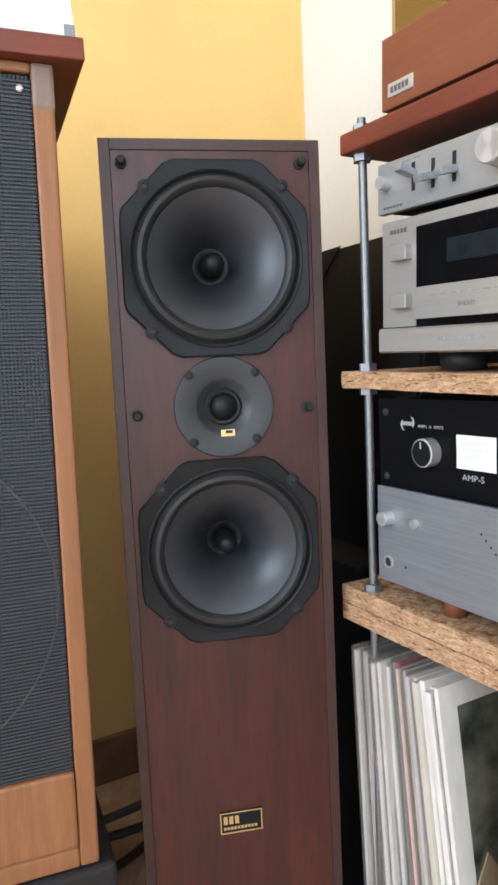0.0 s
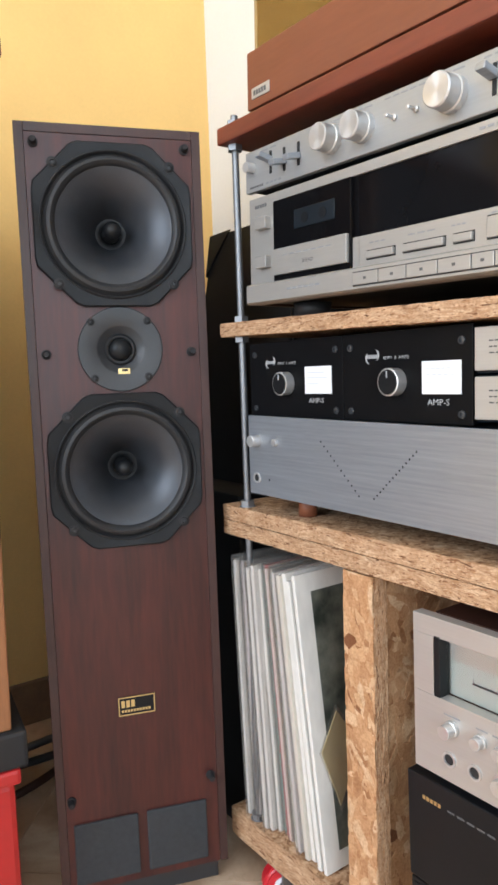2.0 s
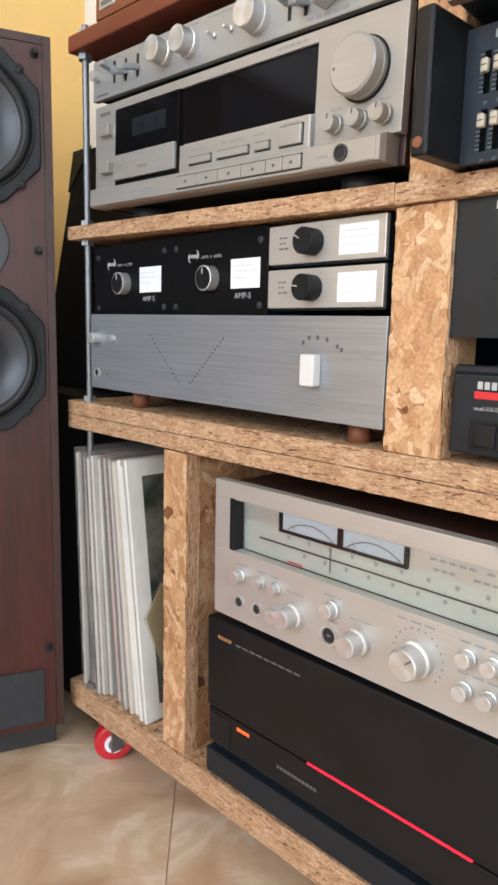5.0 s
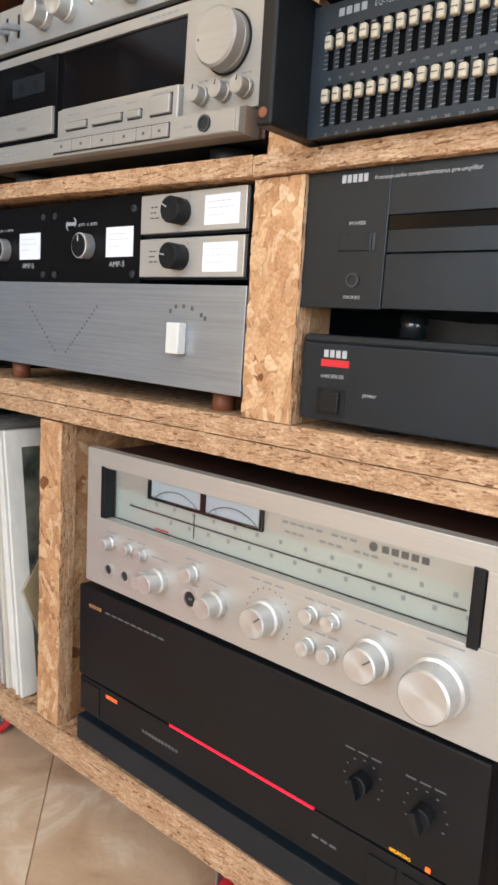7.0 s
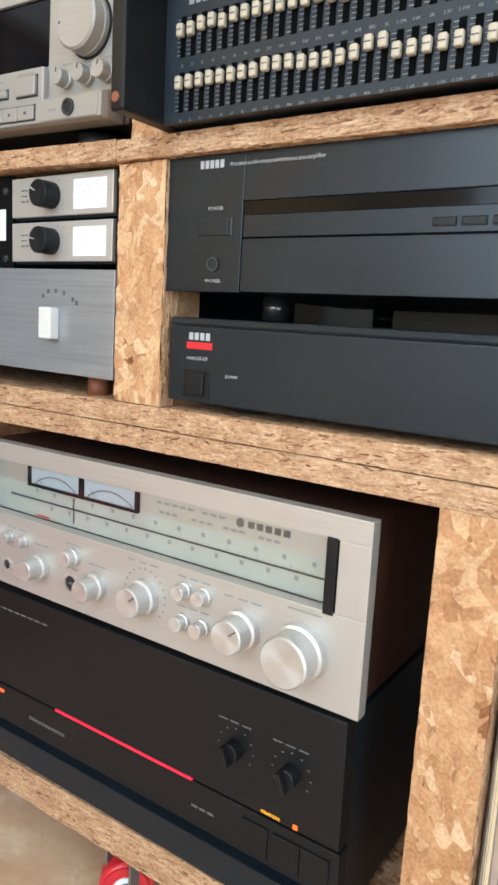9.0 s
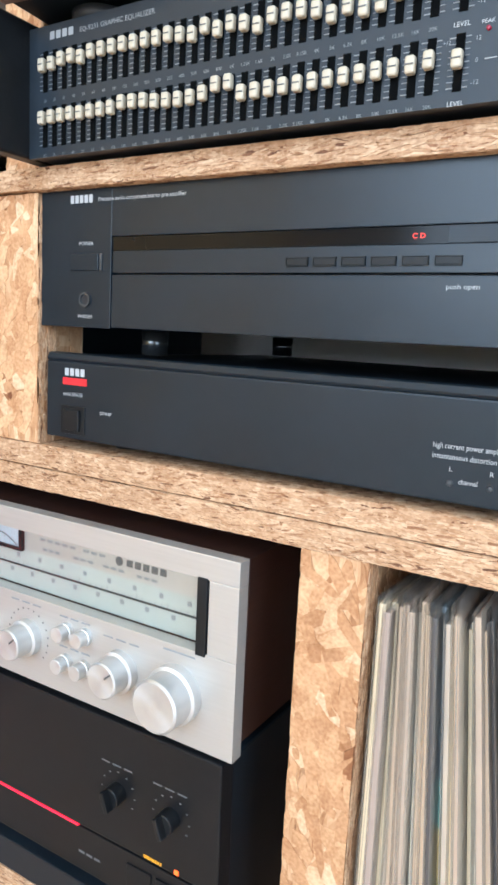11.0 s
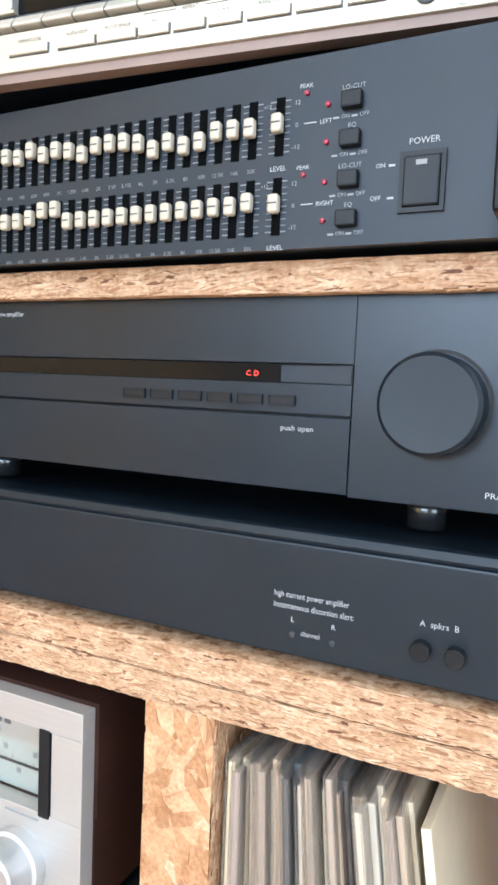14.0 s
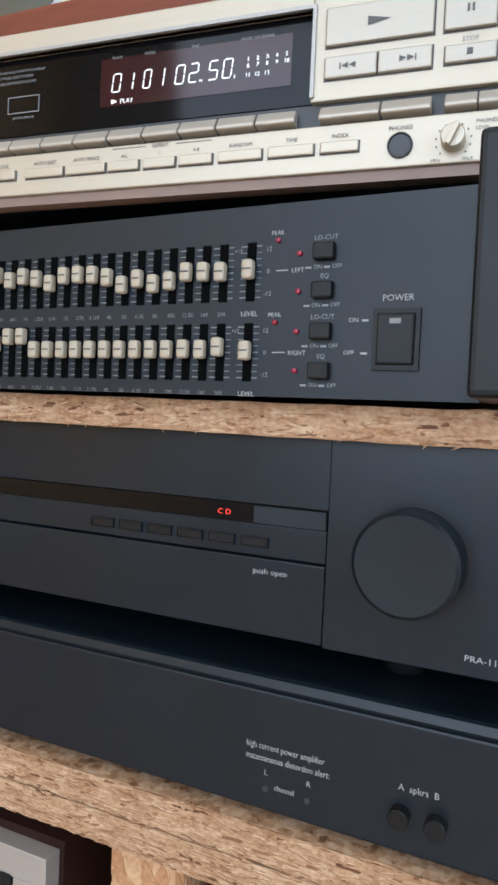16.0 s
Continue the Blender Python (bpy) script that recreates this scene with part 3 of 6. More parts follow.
def rack():
    r = thing("hifi_rack", RX0, RY0, FLOOR, "home-built strand board hi-fi rack with threaded rods on red castors", "rack")
    o = (RX0, RY0, FLOOR)

    def loc(x0, x1, y0, y1, z0, z1):
        return x0 - o[0], x1 - o[0], y0 - o[1], y1 - o[1], z0 - o[2], z1 - o[2]
    board("bottom_shelf", r, *loc(-0.515, RX1, 0.458, RY1, 0.036, 0.070), slope=0.030, label="strand board bottom shelf")
    board("middle_shelf", r, *loc(-0.509, RX1, 0.459, RY1, 0.4165, 0.4510), slope=0.004, layers=2, label="double strand board shelf")
    board("upper_shelf", r, *loc(-0.495, -0.024, 0.455, RY1, 0.6452, 0.6605), slope=-0.0235, label="strand board upper shelf")
    board("upper_shelf", r, *loc(-0.0235, RX1, 0.455, RY1, 0.6335, 0.6485), slope=-0.003, label="strand board upper shelf")
    for name, x0, x1, y0, z0, z1 in (("upright", -0.306, -0.267, 0.460, 0.0775, 0.4155), ("upright", 0.2465, 0.2885, 0.460, 0.094, 0.4195), ("short_upright", -0.025, 0.0225, 0.460, 0.4535, 0.6325), ("upright", -0.021, 0.016, 0.468, 0.6492, 0.836), ("upright", 0.515, 0.555, 0.462, 0.455, 0.631), ("upright", 0.515, 0.555, 0.462, 0.103, 0.4195)):
        lx0, lx1, ly0, _, lz0, lz1 = loc(x0, x1, y0, RY1, z0, z1)
        deep = 0.048 if name == "short_upright" else 0.32
        box(name, r, OSB_FACE, (lx0, lx1), (ly0, ly0 + 0.018), (lz0, lz1), 0.0008, "strand board upright strip")
        box("upright_panel", r, OSB_FACE, (lx0 + 0.003, lx1 - 0.003), (ly0 + 0.0182, ly0 + deep), (lz0, lz1), 0.0005, "strand board panel behind the strip")
        strand_sheet("flake_layer", r, FLAKES, (lx0, lx1), (lz0, lz1), lambda u, v, h: (u, ly0 - h, v), 2.6, (0.012, 0.055), (0.004, 0.014), 38, (0.0001, 0.0007), int(x0 * 1e4) + int(z0 * 1e3), "pressed flakes on the board's face", 90)
        strand_sheet("strand_layer", r, SPLINTERS, (lz0, lz1), (ly0 + 0.0006, ly0 + 0.0176), lambda u, v, h: (lx1 + h, v, u), 1.4, (0.004, 0.024), (0.0006, 0.0018), 9, (0.0001, 0.0008), int(x1 * 1e4) + 3, "sawn edge of pressed strands")
        strand_sheet("flake_layer", r, FLAKES, (ly0 + 0.0185, ly0 + min(deep, 0.2)), (lz0, lz1), lambda u, v, h: (lx1 - 0.003 + h, u, v), 1.8, (0.012, 0.06), (0.005, 0.016), 40, (0.0001, 0.0007), int(x1 * 1e4) + 9, "pressed flakes on the board's face", 90)
    bm = bmesh.new()
    box_into(bm, -0.488, RX1, 0.455, RY1, 0.8525, 0.8705, 0.002)
    bm.transform(Matrix.Translation((-0.488, 0, 0.8525)) @ Matrix.Rotation(radians(1.85), 4, "Y") @ Matrix.Translation((0.488, 0, -0.8525)))
    bm.transform(Matrix.Translation((-o[0], -o[1], -o[2])))
    part("top_board", bm, MAHOG, r, "red mahogany stained top board")

    def upright_rod(name, x, y, z0, z1, rad, n, label, rx=0):
        bm = bmesh.new()
        bmesh.ops.create_cone(bm, cap_ends=True, segments=n, radius1=rad, radius2=rad, depth=z1 - z0, matrix=Matrix.Translation((x - o[0], y - o[1], (z0 + z1) / 2 - o[2])))
        for f in bm.faces:
            f.smooth = n > 8 and len(f.verts) == 4
        return part(name, bm, ZINC, r, label)
    for x, y in ((-0.4745, 0.470), (-0.470, 0.76)):
        # the rod is a stack of fine thread ridges
        bm = bmesh.new()
        z, k = 0.045, 0
        prev = None
        while z < 0.884:
            rad = 0.0042 if k % 2 else 0.0036
            ring = [bm.verts.new((x - o[0] + rad * math.cos(i * math.pi / 6), y - o[1] + rad * math.sin(i * math.pi / 6), z - o[2])) for i in range(12)]
            if prev:
                for i in range(12):
                    bm.faces.new((prev[i], prev[(i + 1) % 12], ring[(i + 1) % 12], ring[i])).smooth = True
            prev, z, k = ring, z + 0.0011, k + 1
        part("threaded_rod", bm, ZINC, r, "zinc-plated threaded rod")
        for z in (0.4520, 0.6385, 0.6605, 0.8455, 0.8705, 0.0715):
            upright_rod("nut", x, y, z, z + 0.0065, 0.0085, 6, "zinc hex nut")
            upright_rod("washer", x, y, z - 0.0012 if z in (0.4520, 0.6605, 0.8705, 0.0715) else z + 0.0065, z if z in (0.4520, 0.6605, 0.8705, 0.0715) else z + 0.0077, 0.0095, 20, "")
    # torn splinters along the sawn undersides
    rnd = random.Random(5)
    for k in range(26):
        x = rnd.uniform(-0.49, 0.46)
        zb = 0.6452 - 0.0235 * (x + 0.495) if x < -0.024 else 0.6335 - 0.003 * (x + 0.024)
        bm = bmesh.new()
        l = rnd.uniform(0.0006, 0.0018)
        p = [(x, 0.4555, zb + 0.001), (x + 0.003 * rnd.random() + 0.0008, 0.4552, zb + 0.001), (x + rnd.uniform(-0.004, 0.004), 0.4535, zb - l)]
        vs = [bm.verts.new((a - o[0], b - o[1], c - o[2])) for a, b, c in p] + [bm.verts.new((p[0][0] + 0.0005 - o[0], 0.457 - o[1], p[0][2] - o[2]))]
        for f in ((0, 1, 2), (0, 2, 3), (1, 3, 2), (0, 3, 1)):
            bm.faces.new([vs[i] for i in f])
        part("splinter", bm, OSB_EDGE, r)
    # castors
    for x, y in ((-0.443, 0.480), (-0.016, 0.482), (0.47, 0.482), (-0.437, 0.74), (0.47, 0.74)):
        lx, ly = x - o[0], y - o[1]
        zt = 0.036 + 0.030 * (x + 0.515) - o[2]
        fork = boxes("castor", r, ZINC, [(lx - 0.026, lx + 0.026, ly - 0.02, ly + 0.02, zt - 0.003, zt - 0.0002), (lx - 0.016, lx - 0.0135, ly - 0.012, ly + 0.014, 0.018, zt - 0.003), (lx + 0.0135, lx + 0.016, ly - 0.012, ly + 0.014, 0.018, zt - 0.003)], "zinc castor fork")
        bm = bmesh.new()
        bmesh.ops.create_cone(bm, cap_ends=True, segments=32, radius1=0.0250, radius2=0.0250, depth=0.021)
        bmesh.ops.bevel(bm, geom=[e for e in bm.edges if any(len(f.verts) > 4 for f in e.link_faces)], offset=0.004, segments=3, affect="EDGES")
        yaw = Matrix.Rotation(radians(62 if x < -0.3 else 40), 4, "Z") if x < 0.4 else Matrix.Rotation(0.3, 4, "Z")
        m = Matrix.Translation((lx, ly, 0.0251)) @ yaw @ Matrix.Rotation(radians(90), 4, "X")
        bm.transform(m)
        part("wheel", bm, REDPL, fork, "red plastic castor wheel")
        bm = bmesh.new()
        bmesh.ops.create_cone(bm, cap_ends=True, segments=24, radius1=0.0125, radius2=0.0125, depth=0.0235)
        bm.transform(m)
        part("hub", bm, LABELWHITE, fork, "white castor hub")
        bm = bmesh.new()
        bmesh.ops.create_cone(bm, cap_ends=True, segments=20, radius1=0.0075, radius2=0.0075, depth=0.0262)
        bm.transform(m)
        part("axle", bm, ZINC, fork, "steel axle")


rack()


# ---- floor-standing loudspeaker ----
def octagon(bm, cx, cz, hw, hh, cut, y0, y1):
    """A plate with cut corners, lying in the xz plane."""
    pts = [(hw, hh - cut), (hw - cut, hh), (-hw + cut, hh), (-hw, hh - cut), (-hw, -hh + cut), (-hw + cut, -hh), (hw - cut, -hh), (hw, -hh + cut)]
    a = [bm.verts.new((cx + x, y0, cz + z)) for x, z in pts]
    b = [bm.verts.new((cx + x, y1, cz + z)) for x, z in pts]
    bm.faces.new(b)
    bm.faces.new(list(reversed(a)))
    for i in range(8):
        bm.faces.new((a[i], a[(i + 1) % 8], b[(i + 1) % 8], b[i]))
    bmesh.ops.recalc_face_normals(bm, faces=bm.faces)
    bmesh.ops.bevel(bm, geom=list(bm.edges), offset=0.0015, segments=2, affect="EDGES")
    return bm


def ring_plate(bm, cx, cz, hw, hh, cut, rin, y0, y1, n=64):
    """A plate with cut corners and a round hole."""
    def outer(a):
        c, s = math.cos(a), math.sin(a)
        k = min(hw / max(abs(c), 1e-6), hh / max(abs(s), 1e-6), (hw + hh - cut) / (abs(c) + abs(s)))
        return k * c, k * s
    rows = []
    turns = sorted([2 * math.pi * i / n for i in range(n)] + [math.atan2(sz * hh, sx * hw) % (2 * math.pi) for sx in (-1, 1) for sz in (-1, 1)]) if cut == 0 else [2 * math.pi * i / n for i in range(n)]
    n = len(turns)
    for a in turns:
        ox, oz = outer(a)
        c, s = math.cos(a), math.sin(a)
        rows.append([bm.verts.new(v) for v in ((cx + ox, y0, cz + oz), (cx + ox, y1 + (0.0012 if cut else 0), cz + oz), (cx + ox * 0.985, y1, cz + oz * 0.985), (cx + rin * c, y1 + (0.001 if cut else 0), cz + rin * s), (cx + rin * c, y0 + (0.004 if cut else -0.002), cz + rin * s))])
    for i in range(n):
        p, q = rows[i], rows[(i + 1) % n]
        for k in range(4):
            bm.faces.new((p[k], q[k], q[k + 1], p[k + 1]))
    bmesh.ops.recalc_face_normals(bm, faces=bm.faces)
    return bm


def screw(parent, x, z, y, r=0.0042):
    s = lathe("screw", parent, MATTBLACK, x, z, [(r * 1.45, y), (r * 1.45, y - 0.0006), (r, y - 0.0008), (r, y - 0.0025), (r * 0.75, y - 0.003), (r * 0.5, y - 0.003), (r * 0.45, y - 0.0015), (0, y - 0.0015)], "black hex screw", 16)
    lathe("hex_socket", s, GREYPL, x, z, [(r * 0.42, y - 0.0014), (r * 0.36, y - 0.0018), (0, y - 0.0018)], "dark grey hex socket", 6)


def woofer(sp, z):
    plate = part("woofer", ring_plate(bmesh.new(), 0, z, 0.0828, 0.0845, 0.043, 0.0768, 0.001, -0.006), BLACKPL, sp, "black chassis with grey cone")
    lathe("surround", plate, RUBBER, 0, z, [(0.0772, -0.001), (0.0768, -0.0062), (0.0755, -0.0075), (0.0742, -0.0062), (0.0735, -0.003), (0.0725, -0.0035), (0.0695, -0.0085), (0.066, -0.0095), (0.0628, -0.0075), (0.0610, -0.003)], "black rubber roll surround", 72)
    prof = [(0.0612, -0.0035)]
    for i in range(1, 17):
        s = i / 16
        prof.append((0.0612 - 0.0452 * s, -0.0035 + 0.050 * (0.35 * s + 0.65 * s ** 2.4)))
    lathe("cone", plate, CONE, 0, z, prof, "smooth grey cone", 72)
    lathe("phase_plug", plate, BLACKPL, 0, z, [(0.0170, 0.0470), (0.0168, 0.0440), (0.0140, 0.0440), (0.0100, 0.0460), (0.0098, 0.0240), (0.0092, 0.0190), (0.0072, 0.0150), (0.0040, 0.0125), (0, 0.0118)], "black bullet plug", 40)
    for sx in (-1, 1):
        for sz in (-1, 1):
            screw(plate, sx * 0.0600, z + sz * 0.0612, -0.006)


def loudspeaker():
    sp = thing("floorstanding_speaker", -0.5255, 0.3454, FLOOR, "tall rosewood floorstanding speaker with two black woofers", "loudspeaker", rz=71)
    zz = -FLOOR
    w, top, dep = 0.0966, 0.8665 + zz, 0.36
    low = 0.022 + zz
    # the mitred frame round the baffle
    boxes("cabinet", sp, ROSE_EDGE, [(-w, -w + 0.0095, 0.0, dep, low, top), (w - 0.0095, w, 0.0, dep, low, top), (-w + 0.0095, w - 0.0095, 0.0, dep, top - 0.0095, top), (-w + 0.0095, w - 0.0095, 0.012, dep, low, low + 0.011)], "dark rosewood cabinet", 0.0006)
    hw = w - 0.0098
    bm = bmesh.new()
    box_into(bm, -hw, hw, 0.0012, 0.018, low, 0.4115 + zz)
    for cz, hh, rin in ((0.4995 + zz, 0.088, 0.0720), (0.63175 + zz, 0.04425, 0.027), (0.764 + zz, 0.088, 0.0766)):
        ring_plate(bm, 0, cz, hw, hh, 0, rin, 0.018, 0.0012)
    box_into(bm, -hw, hw, 0.0012, 0.018, 0.852 + zz, top - 0.0098)
    for f in bm.faces:
        f.smooth = False
    part("front_baffle", bm, ROSE, sp, "rosewood front baffle")
    box("back_panel", sp, ROSE_EDGE, (-w + 0.0098, w - 0.0098), (dep - 0.018, dep - 0.001), (low + 0.0115, top - 0.0098))
    box("plinth", sp, GREYPL, (-w + 0.006, w - 0.006), (0.030, dep - 0.01), (0.0, 0.0415), 0.002, "dark grey plinth")
    woofer(sp, 0.764 + zz)
    woofer(sp, 0.5025 + zz)
    z = 0.634 + zz
    tw = lathe("tweeter", sp, GREYPL, 0, z, [(0.0453, 0.001), (0.0453, -0.0022), (0.0445, -0.0032), (0.0265, -0.0032), (0.0240, -0.0018), (0.0175, 0.005), (0.0135, 0.0065), (0.0, 0.0065)], "dark grey tweeter plate", 64)
    lathe("dome", tw, BLACKPL, 0, z, [(0.0118, 0.0064), (0.0118, 0.002), (0.0105, -0.0014), (0.0075, -0.0042), (0.004, -0.0056), (0, -0.006)], "black soft dome", 36)
    lathe("dome_surround", tw, RUBBER, 0, z, [(0.0172, 0.0045), (0.0150, 0.0022), (0.0128, 0.003), (0.0118, 0.006)], "", 40)
    for sx, sz in ((-0.0305, 0.0295), (0.0295, 0.030), (-0.029, -0.0305), (0.0285, -0.030)):
        screw(tw, sx, z + sz, -0.003, 0.003)
    box("plate_label", tw, GOLD, (-0.004, 0.0085), (-0.0036, -0.0031), (z - 0.0265, z - 0.0205), 0, "small gold label")
    box("label_mark", tw, MATTBLACK, (0.000, 0.0065), (-0.0039, -0.0036), (z - 0.0238, z - 0.0212))
    for sx, pz in ((-0.0782, 0.8465), (0.0782, 0.8465), (-0.0775, 0.630), (0.0775, 0.630), (-0.0805, 0.1325), (0.0790, 0.1325)):
        lathe("grille_peg", sp, MATTBLACK, sx, pz + zz, [(0.0052, 0.0015), (0.0052, -0.001), (0.0038, -0.0015), (0.0036, -0.009), (0.0028, -0.0105), (0, -0.0105)], "black grille socket", 20)
    zb = 0.2225 + zz
    badge = box("badge", sp, BLACKMET, (-0.0232, 0.0178), (-0.0004, 0.0014), (zb, zb + 0.0215), 0, "black and gold maker's badge")
    boxes("badge_border", badge, GOLD, [(-0.0232, 0.0178, -0.0008, -0.0004, zb, zb + 0.0011), (-0.0232, 0.0178, -0.0008, -0.0004, zb + 0.0204, zb + 0.0215), (-0.0232, -0.0221, -0.0008, -0.0004, zb, zb + 0.0215), (0.0167, 0.0178, -0.0008, -0.0004, zb, zb + 0.0215)], "gold border")
    bars(badge, GOLD, -0.0200, zb + 0.0095, -0.0004, 0.0165, 0.0080, "maker_mark", 3)
    bars(badge, GOLD, -0.0200, zb + 0.0038, -0.0004, 0.0335, 0.0028, "maker_mark", 10)
    for x0, x1 in ((-0.0800, -0.0078), (0.0022, 0.0725)):
        box("port_cover", sp, FELT, (x0, x1), (-0.0022, 0.0014), (0.0315 + zz, 0.1040 + zz), 0.002, "grey foam port cover")


loudspeaker()


# ---- big oak loudspeaker on a stand ----
def oak_speaker():
    sp = thing("oak_speaker", -0.522, 0.198, 0.252, "large oak veneered speaker with a dark mesh grille, on a stand", "loudspeaker", ry=0.75, rz=82)
    # Unseen depth D is lengthened so the cabinet shades the wall behind.
    W, H, D = 0.40, 0.652, 0.47
    for nm, r in (("side_panel", (-W, -W + 0.020, 0.0, D, 0, H)), ("side_panel", (-0.0115, 0.0045, 0.0, D, 0, H)), ("top_panel", (-W + 0.0202, -0.0117, 0.0, D, H - 0.008, H)), ("bottom_panel", (-W + 0.0202, -0.0117, 0.0, D, 0, 0.018)), ("back_panel", (-W + 0.0202, -0.0117, D - 0.02, D, 0.0182, H - 0.0082))):
        box(nm, sp, OAK, r[0:2], r[2:4], r[4:6], 0.003, "oak veneered panel", 3)
    box("lower_panel", sp, OAK, (-W + 0.0205, -0.012), (-0.001, 0.016), (0.0185, 0.0865), 0.003, "oak panel below the grille")
    g = box("grille", sp, MATTBLACK, (-W + 0.0205, -0.012), (0.004, 0.016), (0.0870, H - 0.0085), 0.004, "dark metal mesh grille")
    # woven mesh: fine crossed strands in front of the backing
    bm = bmesh.new()
    step = 0.0030
    x0, x1, z0, z1 = -0.112, -0.0125, 0.088, H - 0.010
    nz = int((z1 - z0) / step)
    for i in range(nz):
        z = z0 + i * step
        box_into(bm, x0, x1, 0.0012, 0.0026, z, z + 0.0016)
    for i in range(int((x1 - x0) / step)):
        x = x0 + i * step
        box_into(bm, x, x + 0.0016, 0.0018, 0.0034, z0, z1)
    tagged(part("mesh", bm, MESHGREY, g, "fine woven mesh"), kind="stuff")
    bm = bmesh.new()
    n, R = 72, 0.136
    for i in range(n):
        a, b = 2 * math.pi * i / n, 2 * math.pi * (i + 1) / n
        vs = [bm.verts.new((-0.151 + r * math.cos(t), y, 0.243 + r * math.sin(t))) for t, r, y in ((a, R, 0.0008), (b, R, 0.0008), (b, R - 0.0018, 0.0004), (a, R - 0.0018, 0.0004))]
        bm.faces.new(vs)
        vs2 = [bm.verts.new((-0.151 + r * math.cos(t), 0.0036, 0.243 + r * math.sin(t))) for t, r in ((a, R), (b, R))]
        bm.faces.new((vs[0], vs[1], vs2[1], vs2[0]))
    part("driver_ring", bm, MESHRIM, g, "ring pressed in the mesh")
    lathe("grille_screw", g, KNOB, -0.0205, H - 0.020, [(0.0022, 0.004), (0.0028, -0.0005), (0.0018, -0.0015), (0, -0.0015)], "small steel screw", 14)
    box("corner_block", sp, TAUPE, (-0.0118, 0.0050), (-0.0006, 0.012), (H - 0.034, H + 0.0002), 0.003, "worn taupe corner block")
    st = thing("speaker_stand", -0.522, 0.198, 0.2130, "black block stand under the oak speaker", "speaker stand", rz=82)
    box("block", st, MATTBLACK, (-0.39, 0.018), (-0.006, 0.46), (0.0, 0.0385), 0.004, "black block")
    cr = thing("red_crate", -0.522, 0.198, FLOOR, "glossy red plastic crate on the floor under the stand", "crate", rz=82)
    box("crate_body", cr, REDCRATE, (-0.385, 0.004), (0.0, 0.44), (0.0, 0.2155), 0.006, "red plastic body")
    box("crate_rim", cr, REDCRATE, (-0.392, 0.010), (-0.006, 0.446), (0.2160, 0.2325), 0.004, "red rim")
    bd = thing("wooden_board", -0.522, 0.198, 0.9045, "reddish wooden board lying on the oak speaker", "board", rz=82)
    box("plank", bd, MAHOG, (-0.43, 0.036), (-0.012, 0.30), (0.0, 0.0165), 0.0015, "mahogany plank")
    wb = thing("white_box", -0.522, 0.198, 0.9215, "white cardboard box with a grey sticker on a board", "box", rz=82)
    bm = box_into(bmesh.new(), -0.30, 0.0330, 0.0, 0.21, 0.0002, 0.105, 0.0015)
    for v in bm.verts:
        v.co.x -= 0.10 * v.co.z
    part("carton", bm, LABELWHITE, wb, "white cardboard")
    box("sticker", wb, INKGREY, (0.0235, 0.0318), (-0.0006, 0.0), (0.0035, 0.0125), 0, "small grey sticker")


oak_speaker()


